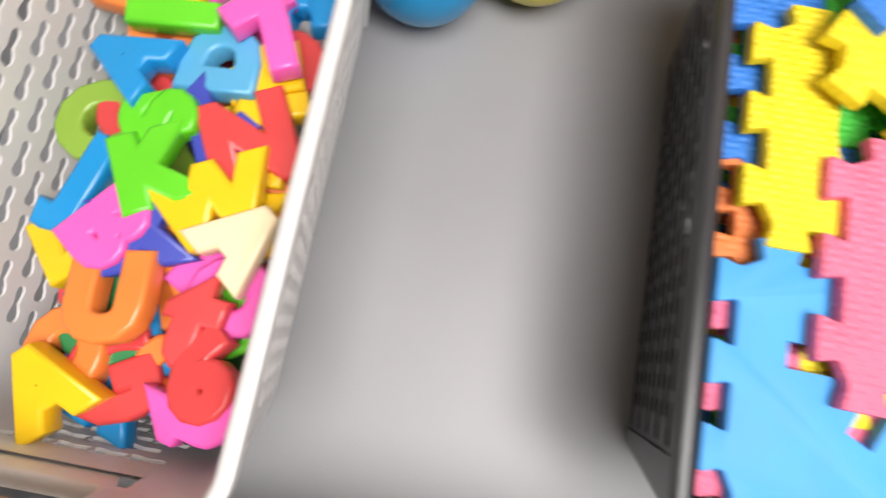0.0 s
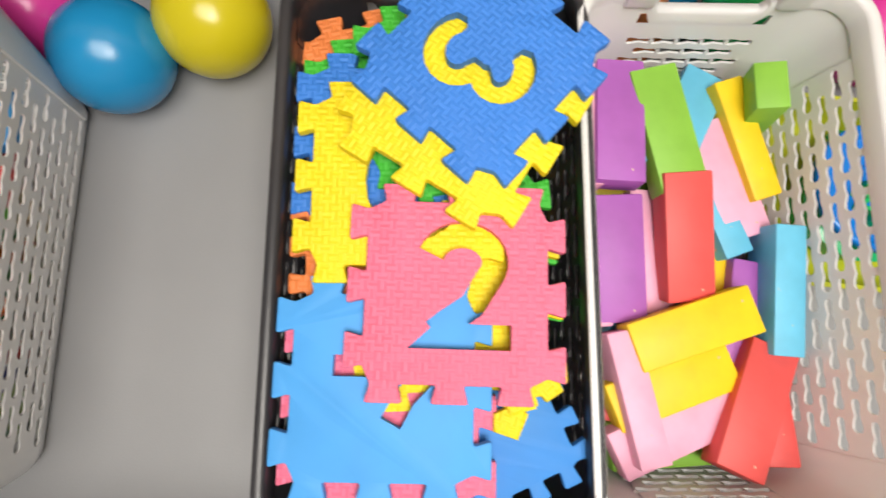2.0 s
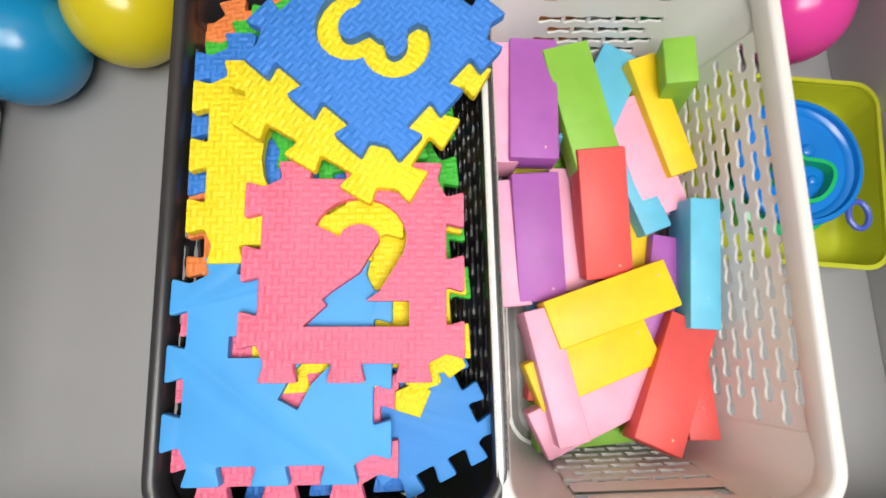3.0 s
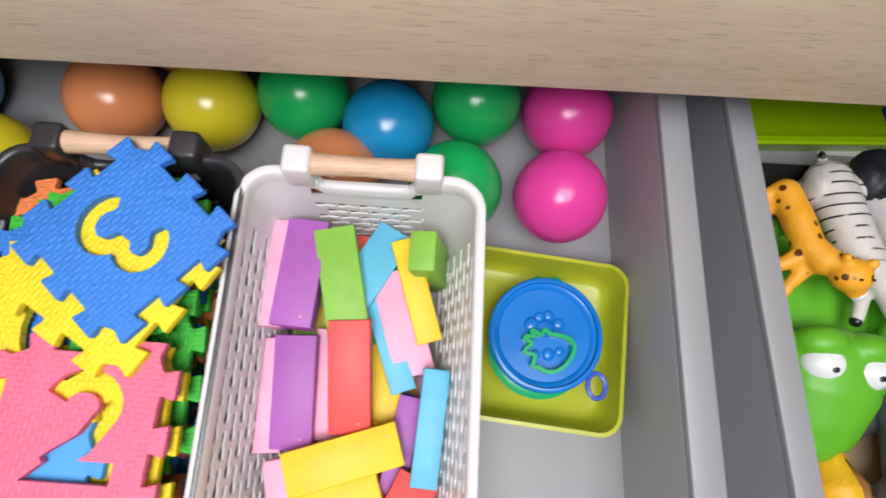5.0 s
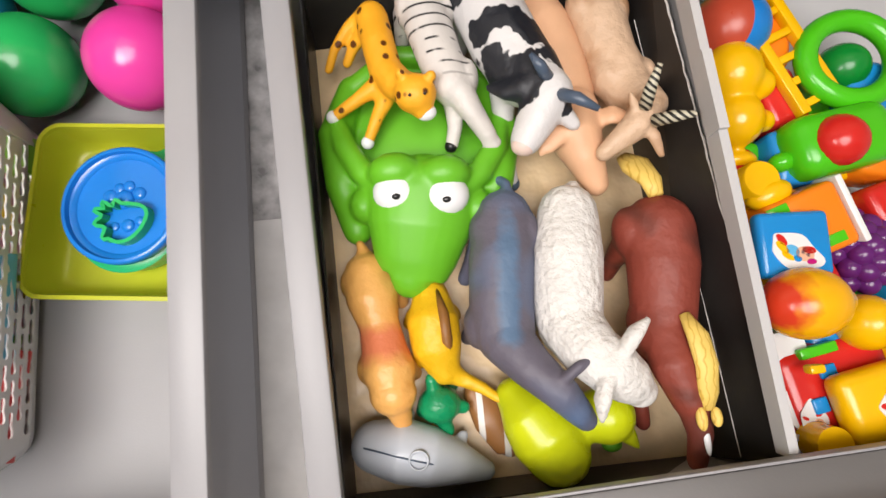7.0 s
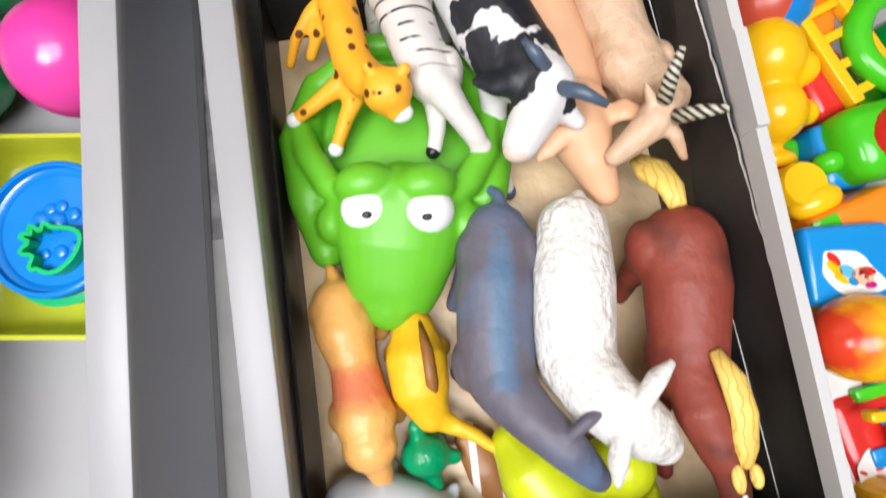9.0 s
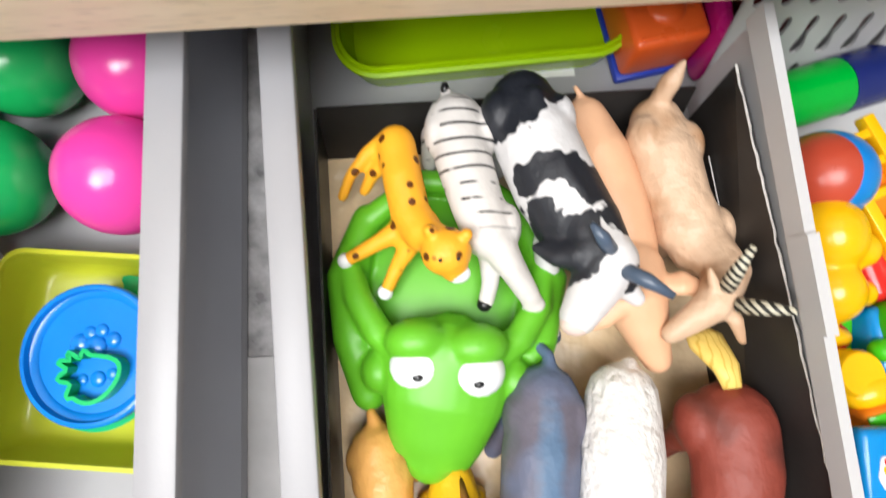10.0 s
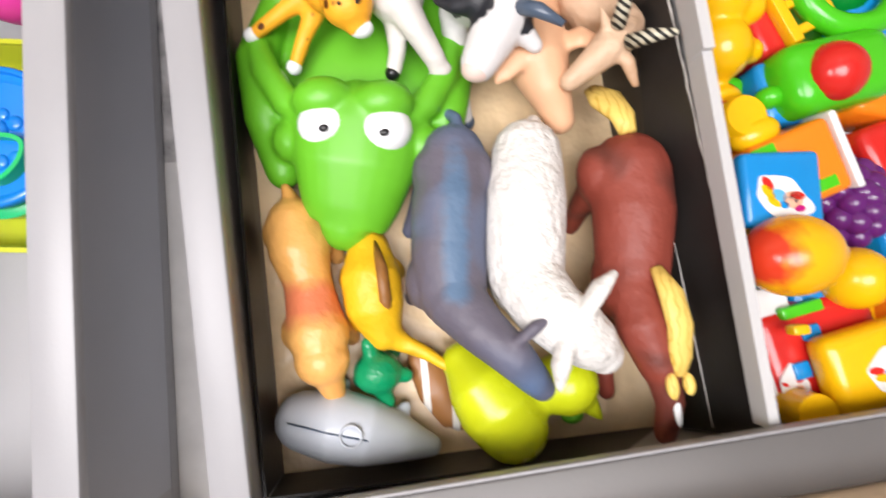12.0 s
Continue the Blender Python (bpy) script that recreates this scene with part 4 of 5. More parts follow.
HORNG = mat("grey_horn_plastic", (0.07, 0.10, 0.15), 0.3, 300, 0.1)
DONK = two_tone("blue_grey_plastic", (0.115, 0.105, 0.14), (0.10, 0.15, 0.26), "patches", 20, 0.48, 0.7, 0.55, "Y", 0.3, 260)
FLEECE = mat("white_fleece_plastic", (0.70, 0.685, 0.66), 0.65, 210, 1.0, 0.06, 60)
FLEECE.node_tree.nodes["Bump"].inputs["Distance"].default_value = 0.0024
HORSE = two_tone("chestnut_plastic", (0.24, 0.045, 0.028), (0.09, 0.025, 0.018), "patches", 28, 0.55, 0.8, 0.55, "Y", 0.25, 240)
BLOND = two_tone("blond_hair_plastic", (0.80, 0.57, 0.14), (0.60, 0.38, 0.06), "stripes", 90, 0.8, 1.0, 0.5, "X", 0.5, 300, 6)
BEAR = two_tone("honey_plastic", (0.80, 0.42, 0.12), (0.78, 0.36, 0.09), "patches", 30, 0.5, 0.8, 0.4)
n_, l_ = BEAR.node_tree.nodes, BEAR.node_tree.links
src_ = n_["Principled BSDF"].inputs["Base Color"].links[0].from_socket
xyz_, tc_, wob_ = n_.new("ShaderNodeSeparateXYZ"), n_.new("ShaderNodeTexCoord"), n_.new("ShaderNodeTexNoise")
wob_.inputs["Scale"].default_value = 90
l_.new(tc_.outputs["Object"], xyz_.inputs[0])
l_.new(tc_.outputs["Object"], wob_.inputs["Vector"])
d_ = n_.new("ShaderNodeMath")
d_.operation, d_.inputs[1].default_value = "ADD", 0.006
l_.new(xyz_.outputs["Y"], d_.inputs[0])
a_ = n_.new("ShaderNodeMath")
a_.operation = "ABSOLUTE"
l_.new(d_.outputs[0], a_.inputs[0])
w_ = n_.new("ShaderNodeMath")
w_.operation, w_.inputs[1].default_value = "MULTIPLY_ADD", 0.010
l_.new(wob_.outputs["Fac"], w_.inputs[0])
l_.new(a_.outputs[0], w_.inputs[2])
r_ = n_.new("ShaderNodeMapRange")
r_.inputs["From Min"].default_value, r_.inputs["From Max"].default_value = 0.018, 0.010
l_.new(w_.outputs[0], r_.inputs["Value"])
x_ = n_.new("ShaderNodeMix")
x_.data_type = "RGBA"
x_.inputs[7].default_value = (0.70, 0.20, 0.09, 1)
l_.new(r_.outputs["Result"], x_.inputs[0])
l_.new(src_, x_.inputs[6])
l_.new(x_.outputs[2], n_["Principled BSDF"].inputs["Base Color"])
RIDGE = mat("brown_ridge_plastic", (0.24, 0.10, 0.02), 0.5, 200, 0.6, 0.25, 90)
DINO = two_tone("mustard_plastic", (0.80, 0.46, 0.01), (0.25, 0.10, 0.02), "patches", 34, 0.6, 0.75, 0.5)
TOYGREEN = mat("teal_green_plastic", (0.0, 0.26, 0.10), 0.3, 260, 0.4, 0.15, 60)
SILVER = mat("silver_grey_plastic", (0.50, 0.54, 0.60), 0.3, 300, 0.05, 0.06, 30)
CHARTREUSE = mat("chartreuse_rubber", (0.55, 0.62, 0.01), 0.28, 300, 0.06, 0.08, 30)
BROWNP = two_tone("brown_white_banded_plastic", (0.30, 0.13, 0.04), (0.75, 0.73, 0.7), "stripes", 22, 0.82, 0.88, 0.4, "X", 0.2, 240, 0.6)

for m_, scale_, deep_ in ((HORSE, 75, 0.0035), (DONK, 75, 0.0035), (BEAR, 110, 0.003), (GOAT, 120, 0.004), (DINO, 110, 0.003), (PIG, 70, 0.002), (LEO, 90, 0.002), (TIGER, 90, 0.003), (COW, 100, 0.0025), (TOYGREEN, 130, 0.003)):
    bump_ = m_.node_tree.nodes["Bump"]
    bump_.inputs["Strength"].default_value, bump_.inputs["Distance"].default_value = 0.55, deep_
    bump_.inputs["Height"].links[0].from_node.inputs["Scale"].default_value = scale_
# bluish stripe down the donkey's spine, with its sheen painted into the colour
spots_of(DONK, [(0.1755 - 0.0075 * k / 18, 0.160 - 0.0043 * k, 0.0618, 0.0058) for k in range(19)], (0.085, 0.15, 0.25), 0.006, 120, 0.0025)

# big-eyed green rubber figure: hollow dish of a body, arms along its sides and a tapering head
limbs = [
    ([(0.131, 0.205, 0.014)], [(0.054, 0.057, 0.012)]),
    ([(0.090, 0.243, 0.022), (0.079, 0.212, 0.025), (0.082, 0.180, 0.026), (0.088, 0.152, 0.022)], [0.008, 0.011, 0.011, 0.009]),
    ([(0.172, 0.240, 0.022), (0.182, 0.205, 0.025), (0.174, 0.175, 0.026), (0.164, 0.145, 0.020)], [0.008, 0.011, 0.011, 0.009]),
    ([(0.093, 0.243, 0.024), (0.118, 0.261, 0.024), (0.150, 0.258, 0.024), (0.170, 0.242, 0.024)], [0.007, 0.007, 0.007, 0.007]),
    ([(0.080, 0.222, 0.030), (0.086, 0.200, 0.036), (0.096, 0.182, 0.039), (0.108, 0.172, 0.040)], [0.006, 0.0072, 0.0075, 0.008]),
    ([(0.180, 0.214, 0.030), (0.175, 0.192, 0.036), (0.164, 0.176, 0.039), (0.152, 0.168, 0.040)], [0.006, 0.0072, 0.0075, 0.008]),
    ([(0.130, 0.170, 0.036), (0.126, 0.150, 0.034), (0.121, 0.130, 0.028), (0.118, 0.121, 0.026)], [(0.033, 0.021), (0.031, 0.020), (0.0245, 0.0165), (0.0205, 0.0135)]),
    ([(0.130, 0.172, 0.040)], [(0.029, 0.013, 0.017)]),
    ([(0.115, 0.1780, 0.0475)], [(0.0156, 0.0112, 0.0138)]), ([(0.1425, 0.1740, 0.0475)], [(0.0156, 0.0112, 0.0138)]),
    ([(0.096, 0.164, 0.034)], [(0.010, 0.011, 0.010)]), ([(0.161, 0.156, 0.034)], [(0.010, 0.011, 0.010)]),
    ([(0.112, 0.121, 0.034)], [(0.006, 0.005, 0.005)]), ([(0.125, 0.119, 0.034)], [(0.006, 0.005, 0.005)]),
]
ex = []
for x, y in ((0.1150, 0.1655), (0.1422, 0.1612)):
    ex.append((blob((x, y + 0.001, 0.0465), (0.0136, 0.0122, 0.0120)), EYEW))
    ex.append((blob((x + 0.0003, y - 0.0036, 0.0566), (0.0026, 0.0021, 0.0016)), BLACKP))
figure("toy_creature", "big-eyed green rubber toy creature with a tapered snout", limbs, CROC, ex, 0.0013, "toy animal", 10)

figure("toy_leopard", "orange spotted plastic leopard lying on a green toy", [
    ([(0.109, 0.275, 0.046), (0.112, 0.255, 0.050), (0.115, 0.238, 0.051), (0.121, 0.228, 0.054)], [0.0098, 0.0098, 0.0098, 0.0098]),
    ([(0.121, 0.229, 0.056), (0.130, 0.220, 0.062)], [0.008, 0.0075]), ([(0.131, 0.2175, 0.061)], [(0.0120, 0.0115, 0.0105)]), ([(0.1345, 0.209, 0.058)], [(0.0065, 0.006, 0.005)]),
    ([(0.124, 0.226, 0.069)], [0.0033]), ([(0.1405, 0.2235, 0.068)], [0.0033]),
    ([(0.106, 0.278, 0.046), (0.094, 0.272, 0.042), (0.084, 0.263, 0.036), (0.078, 0.254, 0.028)], [0.0055, 0.004, 0.003, 0.0028]),
    ([(0.104, 0.268, 0.044), (0.095, 0.262, 0.036), (0.090, 0.256, 0.030)], [0.005, 0.0035, 0.003]),
    ([(0.112, 0.232, 0.048), (0.098, 0.226, 0.044), (0.081, 0.219, 0.037)], [0.0065, 0.0042, 0.0035]),
    ([(0.117, 0.228, 0.048), (0.107, 0.215, 0.040), (0.100, 0.203, 0.034)], [0.006, 0.004, 0.0034])],
    LEO, [(blob((0.0805, 0.2188, 0.037), 0.0042), EYEW), (blob((0.0995, 0.2022, 0.034), 0.004), EYEW), (blob((0.1358, 0.2075, 0.0575), (0.006, 0.0048, 0.0046)), EYEW), (blob((0.1282, 0.2122, 0.0712), 0.0009), BLACKP), (blob((0.1362, 0.2125, 0.0707), 0.0009), BLACKP)], 0.0012)

figure("toy_tiger", "white plastic tiger with thin black stripes, tipped forward", [
    ([(0.139, 0.284, 0.046), (0.142, 0.264, 0.049), (0.147, 0.242, 0.050), (0.152, 0.226, 0.050)], [0.0150, 0.0140, 0.0130, 0.0125]),
    ([(0.152, 0.228, 0.052), (0.161, 0.211, 0.050), (0.170, 0.196, 0.044)], [0.0105, 0.007, 0.0055]), ([(0.172, 0.192, 0.042)], [(0.006, 0.005, 0.004)]),
    ([(0.152, 0.218, 0.044), (0.152, 0.204, 0.040), (0.149, 0.194, 0.038)], [0.006, 0.0045, 0.004]),
    ([(0.136, 0.296, 0.046), (0.135, 0.300, 0.050)], [0.0032, 0.0028]), ([(0.128, 0.282, 0.036), (0.125, 0.272, 0.022)], [0.007, 0.005]), ([(0.130, 0.279, 0.046)], [(0.007, 0.013, 0.012)]), ([(0.154, 0.278, 0.046)], [(0.006, 0.013, 0.012)]), ([(0.162, 0.230, 0.048)], [(0.006, 0.011, 0.011)])],
    TIGER, [(blob((0.1485, 0.1935, 0.038), 0.0038), BLACKP), (blob((0.1348, 0.3008, 0.0505), (0.0022, 0.0034, 0.0026)), BLACKP)] +
    [(blob((0.1715 + d, 0.1885, 0.0405), (0.0014, 0.003, 0.0014)), EYEW) for d in (-0.004, -0.001, 0.002, 0.005)], 0.0012)

figure("toy_cow", "black and white patched plastic cow with grey horns", [
    ([(0.173, 0.292, 0.046), (0.177, 0.272, 0.050), (0.185, 0.247, 0.052), (0.195, 0.226, 0.053)], [0.0170, 0.0205, 0.0205, 0.0190]),
    ([(0.196, 0.228, 0.058), (0.200, 0.214, 0.062)], [0.016, 0.0145]), ([(0.2030, 0.2085, 0.064), (0.195, 0.195, 0.062), (0.1885, 0.185, 0.060)], [0.0138, 0.0112, 0.0088]),
    ([(0.1715, 0.2175, 0.060), (0.180, 0.214, 0.063), (0.190, 0.212, 0.066)], [(0.003, 0.002), (0.007, 0.004), 0.008]), ([(0.2155, 0.1915, 0.060), (0.209, 0.198, 0.063)], [0.004, 0.006]), ([(0.166, 0.280, 0.036), (0.162, 0.268, 0.012)], [0.009, 0.005]), ([(0.184, 0.286, 0.036), (0.186, 0.284, 0.012)], [0.009, 0.005]),
    ([(0.182, 0.222, 0.040), (0.182, 0.200, 0.024), (0.186, 0.176, 0.010)], [0.008, 0.005, 0.004]), ([(0.203, 0.222, 0.040), (0.206, 0.206, 0.010)], [0.008, 0.005]),
    ([(0.171, 0.300, 0.052), (0.169, 0.306, 0.046)], [0.004, 0.003]),
    ([(0.160, 0.284, 0.050)], [(0.009, 0.014, 0.014)]), ([(0.190, 0.280, 0.050)], [(0.008, 0.014, 0.014)]), ([(0.180, 0.232, 0.052)], [(0.008, 0.013, 0.015)]), ([(0.176, 0.288, 0.062), (0.186, 0.250, 0.068), (0.197, 0.226, 0.068)], [0.006, 0.005, 0.006])],
    COW, [(tube([(0.201, 0.2125, 0.075), (0.1965, 0.217, 0.081), (0.192, 0.2225, 0.083)], [0.0036, 0.0032, 0.0012], 12), HORNG),
          (tube([(0.206, 0.204, 0.073), (0.214, 0.198, 0.079), (0.224, 0.191, 0.079)], [0.0036, 0.0034, 0.0016], 12), HORNG), (blob((0.1865, 0.1755, 0.009), (0.0042, 0.005, 0.004)), HORNG), (blob((0.1872, 0.1822, 0.0605), (0.0074, 0.0060, 0.0066)), MUZZLE)], 0.0013)

figure("toy_pig", "peach pink plastic pig with large pointed ears", [
    ([(0.208, 0.288, 0.030), (0.213, 0.268, 0.032), (0.219, 0.242, 0.032), (0.223, 0.218, 0.033)], [0.0125, 0.0160, 0.0165, 0.0150]),
    ([(0.222, 0.206, 0.040), (0.220, 0.190, 0.043), (0.225, 0.176, 0.041), (0.230, 0.163, 0.037)], [0.0150, 0.0155, 0.0110, 0.0075]),
    ([(0.219, 0.195, 0.048), (0.209, 0.191, 0.053), (0.200, 0.183, 0.052), (0.197, 0.179, 0.051)], [(0.005, 0.004), (0.0075, 0.003), (0.0060, 0.0025), (0.002, 0.0015)]), ([(0.232, 0.197, 0.048), (0.240, 0.198, 0.053), (0.247, 0.195, 0.052), (0.250, 0.192, 0.051)], [(0.005, 0.004), (0.0065, 0.003), (0.0050, 0.0025), (0.002, 0.0015)]),
    ([(0.212, 0.282, 0.024), (0.212, 0.280, 0.004)], [0.006, 0.005]), ([(0.232, 0.224, 0.024), (0.236, 0.220, 0.004)], [0.006, 0.005]), ([(0.206, 0.299, 0.036), (0.203, 0.303, 0.038)], [0.002, 0.0018])],
    PIG, [(blob((0.2205, 0.1825, 0.0475), 0.0008), BLACKP), (blob((0.2335, 0.1835, 0.0475), 0.0008), BLACKP)], 0.0013)

figure("toy_goat", "tan plastic goat with ridged black and cream horns", [
    ([(0.243, 0.282, 0.036), (0.245, 0.264, 0.038), (0.249, 0.240, 0.038), (0.256, 0.216, 0.040)], [0.0135, 0.0165, 0.0155, 0.0150]),
    ([(0.242, 0.290, 0.044), (0.245, 0.296, 0.056), (0.249, 0.302, 0.062)], [0.005, 0.0052, 0.002]),
    ([(0.257, 0.214, 0.044), (0.261, 0.201, 0.052), (0.252, 0.190, 0.060)], [0.0125, 0.0110, 0.0090]), ([(0.250, 0.188, 0.061), (0.240, 0.181, 0.058), (0.231, 0.175, 0.055)], [0.0085, 0.0065, 0.0048]),
    ([(0.248, 0.194, 0.066), (0.245, 0.202, 0.069)], [0.0032, 0.0018]), ([(0.257, 0.180, 0.062), (0.261, 0.170, 0.058)], [0.0036, 0.0022]),
    ([(0.234, 0.272, 0.040)], [(0.008, 0.013, 0.013)]), ([(0.256, 0.268, 0.038)], [(0.008, 0.013, 0.013)]), ([(0.243, 0.226, 0.040)], [(0.008, 0.012, 0.013)]), ([(0.267, 0.224, 0.038)], [(0.006, 0.012, 0.013)]), ([(0.236, 0.276, 0.026), (0.233, 0.268, 0.004)], [0.007, 0.004]), ([(0.250, 0.270, 0.026), (0.252, 0.266, 0.004)], [0.007, 0.004]), ([(0.250, 0.224, 0.028), (0.246, 0.215, 0.004)], [0.007, 0.004])],
    GOAT, [(tube([(0.252, 0.194, 0.068), (0.2525, 0.200, 0.077), (0.2555, 0.209, 0.086)], [0.0036, 0.0032, 0.0014], 12), HORN),
           (tube([(0.256, 0.186, 0.068), (0.262, 0.184, 0.077), (0.271, 0.182, 0.083)], [0.0036, 0.0032, 0.0014], 12), HORN)], 0.0013)

figure("toy_donkey", "blue grey plastic donkey with a turned head", [
    ([(0.174, 0.148, 0.040), (0.170, 0.124, 0.043), (0.167, 0.100, 0.043), (0.167, 0.082, 0.044)], [0.0160, 0.0185, 0.0180, 0.0165]),
    ([(0.168, 0.078, 0.048), (0.178, 0.064, 0.056), (0.189, 0.052, 0.060)], [0.0145, 0.0115, 0.0095]), ([(0.190, 0.051, 0.060), (0.199, 0.040, 0.054), (0.203, 0.035, 0.050)], [0.0095, 0.0075, 0.0062]),
    ([(0.191, 0.058, 0.067), (0.199, 0.064, 0.070), (0.209, 0.0685, 0.068)], [(0.003, 0.004), (0.003, 0.005), (0.001, 0.0015)]),
    ([(0.153, 0.088, 0.036)], [(0.008, 0.013, 0.014)]), ([(0.186, 0.138, 0.040)], [(0.007, 0.014, 0.012)]), ([(0.160, 0.138, 0.040)], [(0.007, 0.014, 0.012)]), ([(0.177, 0.160, 0.044), (0.1775, 0.167, 0.040), (0.174, 0.172, 0.034)], [0.0035, 0.0032, 0.003]),
    ([(0.162, 0.138, 0.030), (0.154, 0.126, 0.016), (0.150, 0.118, 0.007)], [0.008, 0.005, 0.005]), ([(0.184, 0.138, 0.030), (0.186, 0.130, 0.006)], [0.008, 0.005]),
    ([(0.156, 0.088, 0.030), (0.148, 0.082, 0.006)], [0.008, 0.005]), ([(0.178, 0.086, 0.030), (0.180, 0.082, 0.006)], [0.008, 0.005])], DONK, [], 0.0013)

figure("toy_sheep", "white plastic sheep with curly fleece and a turned head", [
    ([(0.210, 0.146, 0.041), (0.206, 0.122, 0.045), (0.203, 0.100, 0.046), (0.202, 0.084, 0.046)], [0.0170, 0.0195, 0.0190, 0.0178]),
    ([(0.203, 0.082, 0.050), (0.209, 0.069, 0.058), (0.217, 0.061, 0.061)], [0.0170, 0.0155, 0.0148]), ([(0.217, 0.061, 0.061), (0.226, 0.053, 0.058), (0.231, 0.048, 0.055)], [0.0148, 0.0125, 0.0092]),
    ([(0.220, 0.068, 0.071), (0.227, 0.078, 0.075), (0.233, 0.083, 0.076)], [(0.0042, 0.0048), (0.0042, 0.0056), (0.0018, 0.0026)]), ([(0.211, 0.056, 0.071), (0.207, 0.047, 0.072), (0.206, 0.038, 0.070)], [(0.0042, 0.0048), (0.0042, 0.0056), (0.0018, 0.0026)]),
    ([(0.213, 0.155, 0.044), (0.215, 0.161, 0.042)], [0.006, 0.004]),
    ([(0.198, 0.136, 0.030), (0.196, 0.132, 0.005)], [0.007, 0.0045]), ([(0.218, 0.136, 0.030), (0.222, 0.132, 0.005)], [0.007, 0.0045]), ([(0.194, 0.088, 0.030), (0.192, 0.086, 0.005)], [0.007, 0.0045]), ([(0.212, 0.088, 0.030), (0.216, 0.086, 0.005)], [0.007, 0.0045])],
    FLEECE, [(blob((0.2235, 0.0465, 0.0655), 0.0009), BLACKP)], 0.0013, "toy animal", 2)

figure("toy_horse", "chestnut plastic horse with blond mane and tail", [
    ([(0.259, 0.132, 0.042), (0.258, 0.112, 0.044), (0.255, 0.090, 0.043), (0.252, 0.074, 0.044)], [0.0200, 0.0195, 0.0178, 0.0165]),
    ([(0.252, 0.074, 0.048), (0.251, 0.058, 0.055), (0.256, 0.040, 0.054)], [0.0135, 0.0120, 0.0090]), ([(0.257, 0.040, 0.054), (0.261, 0.022, 0.049), (0.260, 0.007, 0.042)], [0.0085, 0.0066, 0.0054]),
    ([(0.244, 0.132, 0.040)], [(0.010, 0.015, 0.013)]), ([(0.270, 0.130, 0.040)], [(0.006, 0.014, 0.012)]), ([(0.243, 0.080, 0.040)], [(0.008, 0.014, 0.013)]), ([(0.246, 0.128, 0.032), (0.240, 0.120, 0.018), (0.238, 0.112, 0.006)], [0.010, 0.006, 0.0045]), ([(0.268, 0.128, 0.032), (0.272, 0.122, 0.006)], [0.010, 0.005]),
    ([(0.245, 0.074, 0.034), (0.243, 0.050, 0.018), (0.246, 0.022, 0.008)], [0.009, 0.005, 0.0045]), ([(0.262, 0.074, 0.034), (0.266, 0.060, 0.006)], [0.009, 0.005])],
    HORSE, [(tube([(0.257, 0.149, 0.052), (0.2565, 0.158, 0.050), (0.2525, 0.170, 0.042), (0.2480, 0.178, 0.036)], [0.004, (0.0065, 0.004), (0.0095, 0.004), (0.0045, 0.002)], 12), BLOND),
            (tube([(0.2575, 0.084, 0.061), (0.2605, 0.072, 0.066), (0.2625, 0.058, 0.066), (0.2625, 0.044, 0.062), (0.262, 0.036, 0.060)], [(0.003, 0.002), (0.0060, 0.0035), (0.0062, 0.0035), (0.0055, 0.0035), (0.003, 0.002)], 12), BLOND),
            (blob((0.2575, 0.032, 0.0615), (0.0028, 0.006, 0.0025)), BLOND), (blob((0.2655, 0.032, 0.0605), (0.0028, 0.005, 0.0025)), BLOND), (blob((0.2612, 0.020, 0.0553), (0.0018, 0.0075, 0.0012)), EYEW)], 0.0013)

figure("toy_bear", "honey coloured plastic bear with a red scarf band", [
    ([(0.092, 0.124, 0.024), (0.094, 0.110, 0.027), (0.097, 0.094, 0.027), (0.099, 0.080, 0.029), (0.101, 0.068, 0.031)], [0.0145, 0.0152, 0.0118, 0.0132, 0.0155]), ([(0.082, 0.120, 0.022)], [(0.007, 0.010, 0.010)]), ([(0.104, 0.116, 0.022)], [(0.007, 0.010, 0.010)]), ([(0.091, 0.138, 0.026), (0.089, 0.143, 0.026)], [0.004, 0.0028]), ([(0.088, 0.070, 0.026)], [(0.006, 0.009, 0.009)]),
    ([(0.1025, 0.056, 0.034)], [(0.0135, 0.0125, 0.0120)]), ([(0.105, 0.045, 0.030), (0.1065, 0.037, 0.026)], [0.0072, 0.0050]), ([(0.094, 0.054, 0.038)], [0.0035]), ([(0.1125, 0.056, 0.038)], [0.0035]),
    ([(0.084, 0.116, 0.018), (0.083, 0.108, 0.006)], [0.006, 0.005]), ([(0.106, 0.116, 0.018), (0.109, 0.108, 0.006)], [0.006, 0.005]), ([(0.110, 0.070, 0.022), (0.114, 0.064, 0.008)], [0.006, 0.0045]), ([(0.090, 0.133, 0.028)], [0.003])],
    BEAR, [], 0.0013)

